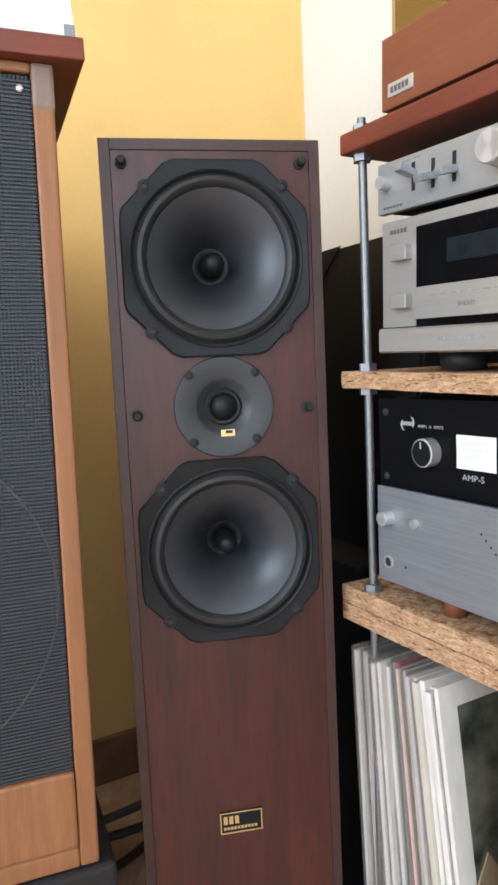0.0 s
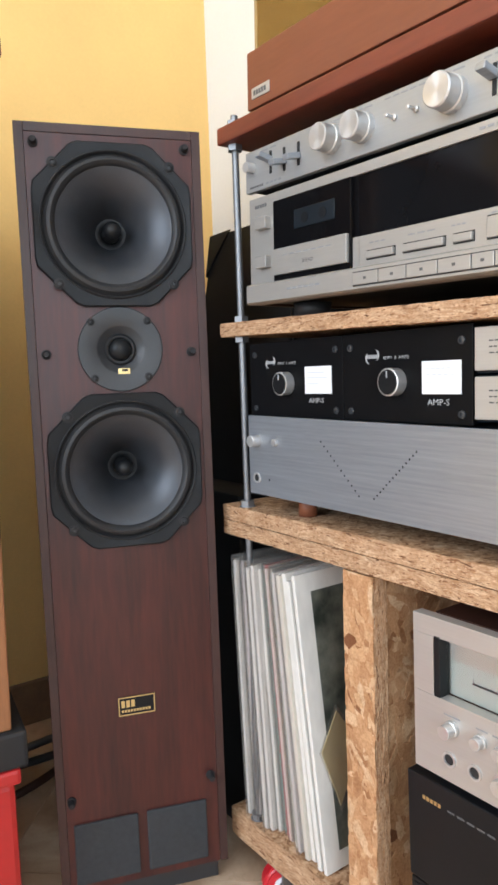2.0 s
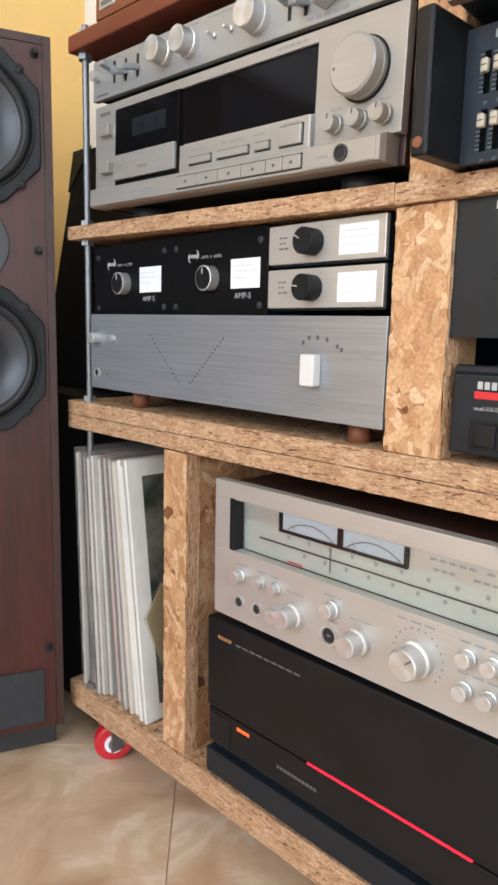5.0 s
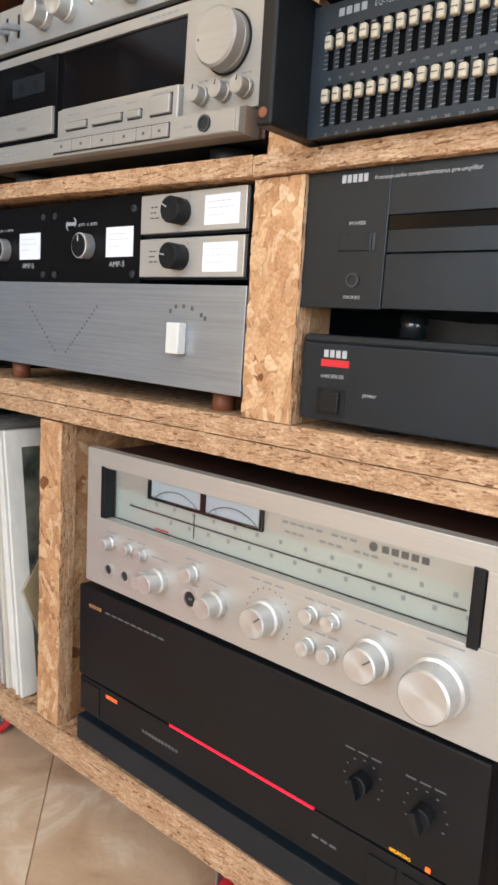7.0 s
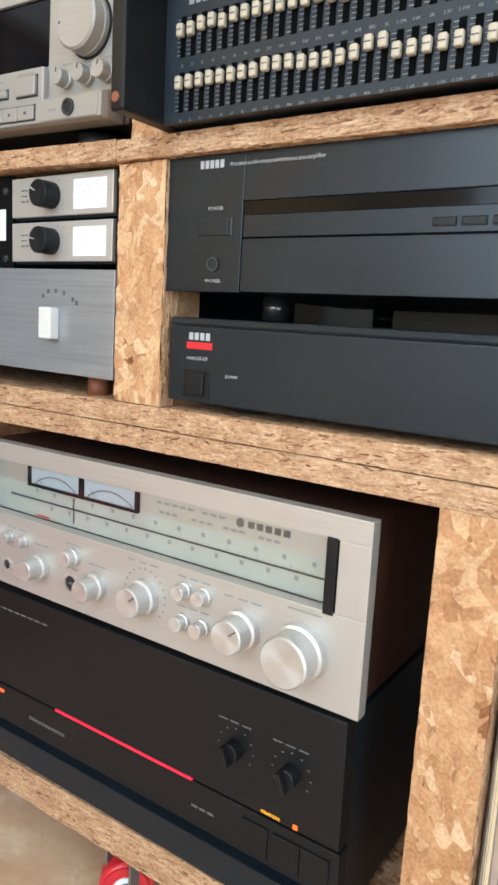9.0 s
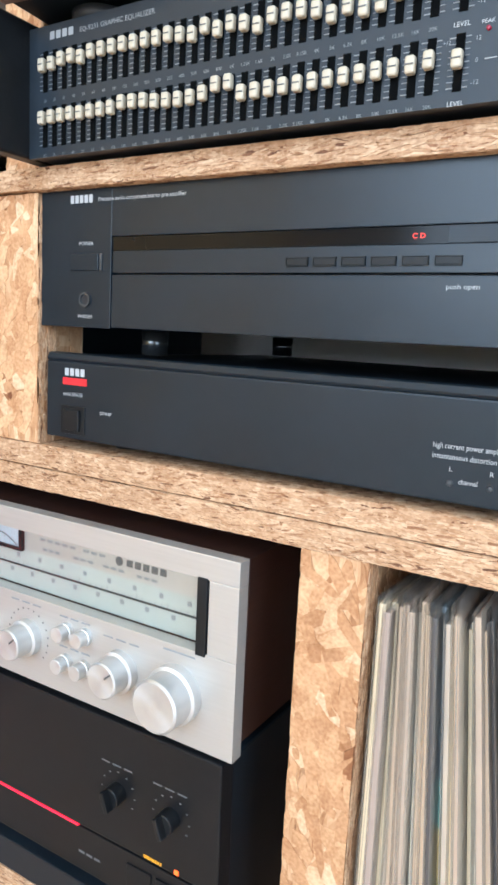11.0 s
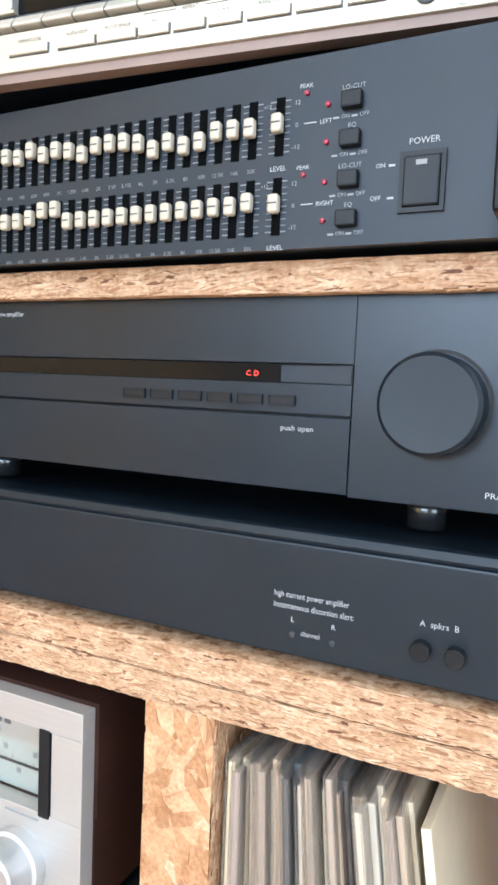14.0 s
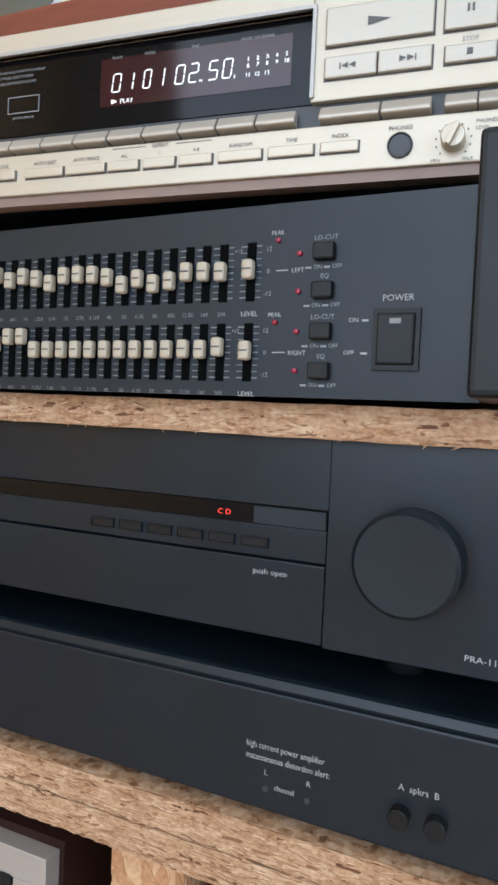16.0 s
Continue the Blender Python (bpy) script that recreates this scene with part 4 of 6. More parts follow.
def black_boxes():
    sb = thing("subwoofer", -0.65, 0.66, FLOOR, "black box speaker standing in the corner behind the rack", "loudspeaker")
    box("cabinet", sb, MATTBLACK, (-0.13, 0.105), (-0.155, 0.14), (0.012, 0.470), 0.003, "black cabinet")
    for x in (-0.11, 0.085):
        for y in (-0.13, 0.11):
            box("foot", sb, RUBBER, (x - 0.012, x + 0.012), (y - 0.012, y + 0.012), (0, 0.0125), 0.001)
    pa = thing("black_speaker", -0.648, 0.68, 0.4505, "tapered black speaker with metal corners behind the rack", "loudspeaker")
    bm = bmesh.new()
    q = [(-0.135, -0.12, 0), (0.12, -0.12, 0), (0.12, 0.10, 0), (-0.135, 0.10, 0), (-0.092, -0.075, 0.362), (0.12, -0.075, 0.362), (0.12, 0.10, 0.362), (-0.092, 0.10, 0.362)]
    vs = [bm.verts.new(v) for v in q]
    for f in ((3, 2, 1, 0), (4, 5, 6, 7), (0, 1, 5, 4), (1, 2, 6, 5), (2, 3, 7, 6), (3, 0, 4, 7)):
        bm.faces.new([vs[i] for i in f])
    bmesh.ops.bevel(bm, geom=list(bm.edges), offset=0.004, segments=2, affect="EDGES")
    part("cabinet", bm, MATTBLACK, pa, "tapered black cabinet")
    bm = bmesh.new()
    vs = [bm.verts.new(v) for v in ((-0.093, -0.0775, 0.3625), (-0.04, -0.0775, 0.3625), (-0.0985, -0.0845, 0.302), (-0.0935, -0.0768, 0.3625), (-0.04, -0.0745, 0.3645), (-0.0985, -0.080, 0.302))]
    for f in ((0, 2, 1), (3, 4, 5), (0, 1, 4, 3), (1, 2, 5, 4), (2, 0, 3, 5)):
        bm.faces.new([vs[i] for i in f])
    part("corner_plate", bm, CHARC, pa, "dark metal corner plate")
    # loudspeaker cables lying on the floor by the yellow wall
    for k, pts in enumerate((((-0.98, 0.16, 0.0), (-0.93, 0.29, 0.02), (-0.92, 0.38, 0.03), (-0.98, 0.55, 0.0)), ((-0.94, 0.16, 0.0), (-0.90, 0.28, 0.015), (-0.885, 0.37, 0.02), (-0.94, 0.55, 0.0)), ((-0.86, 0.14, 0.0), (-0.84, 0.25, 0.0), (-0.87, 0.38, 0.01), (-0.98, 0.50, 0.0)))):
        c = bpy.data.curves.new("cable", "CURVE")
        c.dimensions, c.bevel_depth, c.bevel_resolution = "3D", 0.0065, 3
        s = c.splines.new("BEZIER")
        s.bezier_points.add(len(pts) - 1)
        for b, p in zip(s.bezier_points, pts):
            b.co, b.handle_left_type, b.handle_right_type = (p[0], p[1], max(p[2], 0) + FLOOR + 0.0065), "AUTO", "AUTO"
        c.materials.append((GREYPL, RUBBER, WALNUT)[k])
        tagged(new("cable", c), "dark cable lying on the floor by the wall", "cable")


black_boxes()


# ---- devices on the upper left shelf ----
def feet(t, xs, ys, drop, r=0.017, material=None, z=0.0):
    for x in xs:
        for y in ys:
            bm = bmesh.new()
            bmesh.ops.create_cone(bm, cap_ends=True, segments=28, radius1=r * 0.92, radius2=r, depth=drop, matrix=Matrix.Translation((x, y, z - drop / 2)))
            for f in bm.faces:
                f.smooth = len(f.verts) == 4
            part("foot", bm, material or RUBBER, t, "round black foot")


def socket(t, name, ring, x, z, y, r, label):
    s = lathe(name, t, ring, x, z, [(r, y), (r, y - 0.0016), (r * 0.74, y - 0.0016), (r * 0.70, y - 0.0004)], label, 28)
    lathe("socket_hole", s, MATTBLACK, x, z, [(r * 0.71, y - 0.0005), (r * 0.45, y - 0.0003), (0, y - 0.0002)], "", 20)


def lever(t, x, z, up=True):
    s = box("slot", t, MATTBLACK, (x - 0.0018, x + 0.0018), (-0.0005, 0.001), (z - 0.011, z + 0.011))
    bm = box_into(bmesh.new(), -0.0042, 0.0042, -0.017, 0.0, -0.0028, 0.0028, 0.0012)
    bm.transform(Matrix.Translation((x, -0.0004, z + (0.002 if up else -0.002))) @ Matrix.Rotation(radians(-12 if up else 12), 4, "X"))
    part("lever_switch", bm, STEEL, t, "flat metal lever switch")


def integrated_amplifier():
    t = thing("integrated_amplifier", -0.447, 0.463, 0.7925, "slim silver integrated amplifier with knobs and lever switches", "amplifier", ry=1.9)
    box("body", t, CHARC, (0.004, 0.413), (0.006, 0.29), (0.001, 0.040), 0.002, "dark metal casing")
    box("front_panel", t, GREYMETAL, (0.0, 0.417), (0.0, 0.007), (0.0, 0.0415), 0.0012, "brushed silver front panel")
    knob("power_button", t, KNOB, 0.013, 0.0240, 0, 0.010, 0.0052, "round silver button")
    for x, z, up in ((0.044, 0.0235, True), (0.066, 0.0215, False), (0.088, 0.0215, False), (0.305, 0.0205, True), (0.323, 0.0200, False)):
        lever(t, x, z, up)
    for x, z, r, l in ((0.136, 0.0222, 0.0118, 0.019), (0.176, 0.0216, 0.0118, 0.019), (0.269, 0.0208, 0.0128, 0.020), (0.398, 0.021, 0.0145, 0.021)):
        knob("knob", t, KNOB, x, z, 0, l, r, "silver knob", skirt=0.001)
    bm = box_into(bmesh.new(), -0.0165, 0.0165, -0.018, 0.0, -0.0075, 0.0075, 0.002)
    bm.transform(Matrix.Translation((0.355, 0, 0.021)) @ Matrix.Rotation(radians(-28), 4, "Y"))
    part("selector", bm, KNOB, t, "silver bar selector")
    for x in (0.211, 0.234):
        k = lathe("toggle_switch", t, KNOB, x, 0.0205, [(0.0028, 0), (0.0028, -0.002), (0.0013, -0.003), (0.0016, -0.0105), (0, -0.0115)], "small toggle switch", 14)
    for x, w, g in ((0.030, 0.026, 2), (0.118, 0.03, 3), (0.165, 0.024, 2), (0.20, 0.045, 5), (0.255, 0.028, 2), (0.296, 0.035, 4), (0.34, 0.03, 3), (0.383, 0.03, 3)):
        bars(t, INKGREY, x, 0.0370, 0, w, 0.0012, gaps=g)
    bars(t, INKDARK, 0.008, 0.0035, 0, 0.024, 0.0020, "maker_mark", 6)
    bars(t, INKGREY, 0.036, 0.0035, 0, 0.026, 0.0020, gaps=4)
    bars(t, INKGREY, 0.325, 0.0035, 0, 0.045, 0.0025, gaps=5)
    # it stands on the cassette deck
    feet(t, (0.03, 0.385), (0.03, 0.26), 0.006, 0.012)


def cassette_deck():
    t = thing("cassette_deck", -0.444, 0.463, 0.6755, "champagne coloured cassette deck with a dark display window", "cassette deck", ry=1.5)
    W, H = 0.4165, 0.1095
    box("body", t, CHARC, (0.010, W - 0.010), (0.008, 0.29), (0.002, H - 0.001), 0.002, "dark metal casing")
    for x in (0.001, W - 0.0095):
        box("side_panel", t, WALNUT, (x, x + 0.0085), (0.009, 0.285), (0.0, H - 0.001), 0.0015, "dark walnut side panel")
    # front frame with the dark window band set back in it
    for x0, x1, za, zb in ((0, 0.0424, 0.0215, H), (0.0425, 0.3324, 0.1005, H), (0.3325, W, 0.0215, H), (0.1560, 0.3324, 0.0215, 0.0480)):
        box("front_panel", t, CHAMP, (x0, x1), (0, 0.0085), (za, zb), 0.0005, "champagne metal front")
    box("display_window", t, SMOKE, (0.1560, 0.3325), (0.0028, 0.0050), (0.0480, 0.1005), 0, "dark glossy display window")
    door = box("cassette_door", t, SMOKE, (0.0430, 0.1560), (-0.002, 0.007), (0.0195, 0.1005), 0.001, "dark glossy cassette door")
    box("door_plate", door, CHAMP, (0.0455, 0.1535), (-0.0055, -0.0018), (0.0268, 0.0523), 0.0008, "metal plate on the cassette door")
    words("3HEAD", door, INKDARK, 0.1, 0.0343, -0.0058, 0.0048, "CENTER", 1.15)
    bars(door, INKGREY, 0.062, 0.0443, -0.0055, 0.075, 0.0011, gaps=7)
    box("cassette", door, CHARC, (0.077, 0.135), (-0.0026, -0.0018), (0.068, 0.086), 0.0008, "cassette behind the window")
    for x in (0.093, 0.119):
        lathe("reel", door, BLACKPL, x, 0.0765, [(0.0052, -0.0022), (0.0052, -0.0029), (0.003, -0.0029), (0, -0.0026)], "", 16)
    for z in (0.0815, 0.0425):
        box("square_button", t, CHAMP, (0.0175, 0.0365), (-0.0075, 0.001), (z - 0.006, z + 0.006), 0.0012, "champagne push button")
    p = box("key_panel", t, CHAMP, (0.1695, 0.3330), (-0.0055, 0.0005), (0.0180, 0.0468), 0.0015, "raised key panel")
    for x0, x1 in ((0.180, 0.211), (0.221, 0.262), (0.271, 0.288)):
        box("key", p, CHAMP, (x0, x1), (-0.0085, -0.005), (0.0265, 0.0325), 0.0008, "thin metal key")
        box("key_gap", p, MATTBLACK, (x0 - 0.0011, x1 + 0.0011), (-0.0058, -0.0053), (0.0253, 0.0336), 0, "dark gap round the key")
    box("key", p, CHAMP, (0.3005, 0.3255), (-0.0085, -0.005), (0.0255, 0.0405), 0.001, "square metal key")
    box("key_gap", p, MATTBLACK, (0.2994, 0.3266), (-0.0058, -0.0053), (0.0244, 0.0416), 0, "dark gap round the key")
    for x0, w in ((0.182, 0.02), (0.225, 0.03), (0.268, 0.014), (0.303, 0.02)):
        bars(p, INKGREY, x0, 0.0390 if x0 < 0.3 else 0.0425, -0.0055, w, 0.0011, gaps=3)
    # the bevelled lip along the bottom
    bm = bmesh.new()
    prof = [(-0.008, 0.0205), (-0.013, 0.0185), (-0.013, 0.0015), (-0.008, 0.0), (0.008, 0.0), (0.008, 0.0205)]
    a = [bm.verts.new((0.010 if k in (1, 2) else 0.006, y, z)) for k, (y, z) in enumerate(prof)]
    b = [bm.verts.new((W - (0.008 if k in (1, 2) else 0.006), y, z)) for k, (y, z) in enumerate(prof)]
    for e in (a, b):
        bm.faces.new((e[0], e[1], e[2], e[3]))
        bm.faces.new((e[0], e[3], e[4], e[5]))
    for k in range(6):
        bm.faces.new((a[k], b[k], b[(k + 1) % 6], a[(k + 1) % 6]))
    bmesh.ops.recalc_face_normals(bm, faces=bm.faces)
    lip = part("bottom_lip", bm, CHAMP, t, "bevelled metal lip")
    box("key_gap", lip, MATTBLACK, (0.1700, 0.3335), (-0.0134, -0.0128), (0.0036, 0.0159), 0, "dark gap round the keys")
    for x0, x1 in ((0.171, 0.2005), (0.2015, 0.231), (0.232, 0.262), (0.263, 0.2925), (0.2935, 0.312), (0.313, 0.3325)):
        box("transport_key", lip, CHAMP, (x0, x1), (-0.0150, -0.0125), (0.0045, 0.0150), 0.0006, "flat transport key")
        bars(lip, INKDARK, (x0 + x1) / 2 - 0.0015, 0.0085, -0.0150, 0.003, 0.0022)
    bars(lip, INKGREY, 0.078, 0.0095, -0.013, 0.05, 0.0022, gaps=6)
    big = knob("recording_level_knob", t, CHAMP, 0.3800, 0.0705, 0, 0.0165, 0.0212, "large champagne level knob", None, 0, 0.0006, 64)
    lathe("knob_dot", big, INKDARK, 0.3800 - 0.0165, 0.0700, [(0.0010, -0.0163), (0.0010, -0.0168), (0, -0.0168)], "", 10)
    lathe("knob_ring", t, BLACKPL, 0.3800, 0.0705, [(0.0234, 0.0005), (0.0234, -0.0010), (0.0218, -0.0010)], "", 64)
    for x in (0.3555, 0.3795, 0.4015):
        knob("small_knob", t, CHAMP, x, 0.0352, 0, 0.0125, 0.0067, "small champagne knob", INKDARK, 10, 0.0008)
        bars(t, INKGREY, x - 0.006, 0.0462, 0, 0.012, 0.0010, gaps=2)
    box("phones_panel", t, CHAMP, (0.340, 0.4045), (-0.0138, -0.0125), (0.002, 0.0168), 0.0005, "bevelled socket panel")
    jack = socket(t, "headphone_socket", GREYPL, 0.3735, 0.0100, -0.0138, 0.0064, "headphone socket")
    bars(t, INKGREY, 0.350, 0.0090, -0.0138, 0.011, 0.0011, gaps=2)
    bars(t, INKDARK, 0.010, 0.0985, 0, 0.021, 0.0035, "maker_mark", 5)
    bars(t, INKGREY, 0.287, 0.1040, 0, 0.036, 0.0018, gaps=5)
    bars(t, INKGREY, 0.010, 0.0900, 0, 0.009, 0.001)
    feet(t, (0.06, 0.36), (0.035, 0.25), 0.0145, 0.020)


CARDS_DARK = mat("dark_green_card", (0.075, 0.085, 0.075), 0.45, var=0.25, scale=14)


def record_player():
    t = thing("record_player", -0.438, 0.462, 0.8705, "reddish brown turntable plinth under an amber dust cover", "turntable", ry=1.85)
    box("plinth", t, BROWNLAM, (0.0, 0.40), (0.0, 0.31), (0.004, 0.0605), 0.0012, "reddish brown plinth")
    # Shade in the gap below the plinth, put in as a black strip.
    box("shadow_gap", t, MATTBLACK, (0.006, 0.394), (0.006, 0.305), (0.0002, 0.0042), 0, "black strip standing for the shade under the plinth")
    bg = box("badge", t, SILVER, (0.0085, 0.0385), (-0.0010, 0.0005), (0.0125, 0.0235), 0.0008, "small silver badge")
    bars(bg, INKDARK, 0.0125, 0.0155, -0.0010, 0.022, 0.0048, "maker_mark", 5)
    boxes("dust_cover", t, ACRYLIC, [(0.006, 0.40, 0.006, 0.009, 0.0612, 0.135), (0.006, 0.009, 0.0095, 0.30, 0.0612, 0.135), (0.397, 0.40, 0.0095, 0.30, 0.0612, 0.135), (0.0095, 0.3965, 0.3, 0.303, 0.0612, 0.135), (0.006, 0.40, 0.006, 0.303, 0.1355, 0.1385)], "amber tinted dust cover")
    b = thing("booklet", 0.010, 0.486, 0.8556, "dark green-grey booklet leaning back on the top board", "booklet", rx=-28, ry=1.85)
    cov = box("front_cover", b, CARDS_DARK, (0, 0.135), (0, 0.0012), (0, 0.12), 0.0004, "dark cover with pale lettering")
    box("paper_block", b, LABELWHITE, (0.001, 0.134), (0.0013, 0.006), (0.0005, 0.119), 0, "white pages")
    bars(cov, INKWHITE, 0.05, 0.012, 0, 0.075, 0.016, "print_bar", 5)
    w = thing("white_box", -0.028, 0.48, 0.8560, "small white box standing on the top board", "box", ry=1.85)
    box("carton", w, LABELWHITE, (0, 0.04), (0, 0.12), (0, 0.07), 0.001, "white carton")


integrated_amplifier()
cassette_deck()
record_player()


# ---- devices on the middle shelf, left bay ----
def swoosh(parent, x, z, y, s):
    """A maker's mark of two small crescents round a bar."""
    bm = bmesh.new()
    for a0, cx, cz in ((20, 0.30, 0.10), (200, -0.30, -0.10)):
        n = 10
        rows = []
        for i in range(n + 1):
            a = radians(a0 + 160 * (i / n) - 90)
            th = 0.16 * math.sin(math.pi * i / n) + 0.01
            rows.append([bm.verts.new((x + s * (cx + r * math.cos(a)), y, z + s * (cz + r * math.sin(a)))) for r in (0.42 - th, 0.42)])
        for p, q in zip(rows, rows[1:]):
            bm.faces.new((p[0], q[0], q[1], p[1]))
    for i in range(6):
        box_into(bm, x + s * (-0.55 + i * 0.19), x + s * (-0.55 + i * 0.19 + 0.13), y - 0.0002, y, z - s * 0.14, z + s * 0.14)
    part("maker_mark", bm, INKWHITE, parent)


def selector_box(x0, width, label):
    t = thing("amplifier_switch", x0, 0.471, 0.5565, label, "audio switch", "pair of black switch boxes")
    W, H = width, 0.0790
    box("body", t, CHARC, (0.002, W - 0.002), (0.003, 0.16), (0.001, H - 0.001), 0.001, "black metal casing")
    f = box("front_panel", t, SATINBLACK, (0, W), (0, 0.0035), (0, H), 0.0008, "black front panel")
    swoosh(f, 0.038, 0.0575, -0.0004, 0.0120)
    k = knob("selector_knob", t, BLACKPL, 0.066, 0.0350, 0, 0.012, 0.0108, "black knob with a bright rim", INKWHITE, 0)
    lathe("knob_rim", t, KNOB, 0.066, 0.0350, [(0.0120, -0.0005), (0.0120, -0.0108), (0.0109, -0.0112), (0.0109, -0.0005)], "bright rim", 36)
    box("paper_label", t, LABELWHITE, (0.0945, 0.1340), (-0.0005, 0.0002), (0.0245, 0.0515), 0, "white paper label")
    for z, w in ((0.045, 0.026), (0.040, 0.030), (0.034, 0.018)):
        bars(t, INKFAINT, 0.099, z, -0.0006, w, 0.0007, gaps=5)
    words("AMP-S", t, INKWHITE, 0.1, 0.0155, -0.0004, 0.0072, "LEFT", 1.15)
    words("AMP1  0  AMP2", t, INKWHITE, 0.0655, 0.0545, -0.0004, 0.0042, "CENTER", 1.1)
    for x in (0.010, W - 0.010):
        for z in (0.0085, H - 0.0125):
            lathe("panel_screw", t, GREYPL, x, z, [(0.0034, 0.0002), (0.0032, -0.0014), (0.0016, -0.0018), (0.0014, -0.0006), (0, -0.0006)], "dark panel screw", 14)


def silver_switch(z0, label, turn):
    t = thing("speaker_switch", -0.1615, 0.466, z0, label, "audio switch", "pair of silver switch boxes")
    W, H = 0.1245, 0.0340
    box("body", t, CHARC, (-0.0005, W + 0.0005), (0.0035, 0.15), (-0.0005, H + 0.0008), 0.001, "dark metal casing")
    f = box("front_panel", t, SILVER, (0, W), (0, 0.0040), (0.0015, H), 0.0008, "silver front panel")
    knob("selector_knob", t, BLACKPL, 0.0525, 0.0178, 0, 0.0155, 0.0108, "black ribbed knob", INKWHITE, turn, n=28)
    box("paper_label", t, LABELWHITE, (0.0795, 0.1175), (-0.0005, 0.0002), (0.0058, 0.0290), 0, "white paper label")
    for z, w in ((0.0235, 0.026), (0.0185, 0.031), (0.0130, 0.020)):
        bars(t, INKFAINT, 0.083, z, -0.0006, w, 0.0007, gaps=5)
    for z, w in ((0.0230, 0.010), (0.0185, 0.008), (0.0140, 0.012)):
        bars(t, INKDARK, 0.0130, z, 0.0, w, 0.0011, gaps=2)
    words("1", t, INKDARK, 0.0600, 0.0285, -0.0003, 0.0035)


def steel_preamp():
    t = thing("steel_preamplifier", -0.4535, 0.460, 0.4715, "wide brushed steel amplifier with a white square knob", "amplifier", ry=0.35)
    W, H = 0.4260, 0.0860
    box("body", t, CHARC, (0.004, W - 0.004), (0.004, 0.28), (0.002, H - 0.001), 0.001, "dark metal casing")
    f = box("front_panel", t, STEEL, (0, W), (0, 0.0045), (0, H), 0.0006, "brushed steel front panel")
    knob("push_button", t, KNOB, 0.0165, 0.0590, 0, 0.011, 0.0062, "silver push button")
    knob("indicator", t, KNOB, 0.0490, 0.0590, 0, 0.004, 0.0038, "small silver button")
    socket(t, "socket", KNOB, 0.0140, 0.0180, 0, 0.0058, "round socket")
    lathe("screw_hole", t, MATTBLACK, 0.036, 0.0180, [(0.0012, -0.0002), (0, -0.0002)], "", 10)
    bm = bmesh.new()
    for (xa, za), (xb, zb), n in (((0.1205, 0.0645), (0.1715, 0.0180), 12), ((0.2395, 0.0640), (0.1905, 0.0180), 14)):
        for i in range(n):
            x, z = xa + (xb - xa) * i / (n - 1), za + (zb - za) * i / (n - 1)
            vs = [bm.verts.new((x + 0.0010 * math.cos(a * math.pi / 4), -0.0003, z + 0.0010 * math.sin(a * math.pi / 4))) for a in range(8)]
            bm.faces.new(vs)
    part("vent_holes", bm, MATTBLACK, t, "two slanting rows of drilled holes")
    kb = box("square_knob", t, WHITEPL, (0.3465, 0.3620), (-0.0095, 0.0), (0.0285, 0.0545), 0.0015, "white square knob")
    for a, b in ((0.340, 0.0620), (0.3465, 0.0660), (0.3560, 0.0665), (0.3660, 0.0650), (0.3770, 0.0600), (0.3815, 0.0575)):
        bars(t, INKDARK, a, b, 0, 0.0028, 0.0035, gaps=1)
    for x in (0.070, 0.387):
        for y in (0.024, 0.24):
            bm = bmesh.new()
            bmesh.ops.create_cone(bm, cap_ends=True, segments=24, radius1=0.0098, radius2=0.0098, depth=0.0189, matrix=Matrix.Translation((x, y, -0.00955)))
            for f in bm.faces:
                f.smooth = len(f.verts) == 4
            part("foot", bm, FOOTWOOD, t, "round cherry wood foot")


selector_box(-0.4615, 0.1500, "black amplifier switch box with a knob and paper label")
selector_box(-0.3110, 0.1445, "black amplifier switch box with a knob and paper label")
silver_switch(0.5975, "small silver speaker switch with a black knob, stacked on another", -60)
silver_switch(0.5605, "small silver speaker switch with a black knob, on the steel amplifier", -80)
steel_preamp()


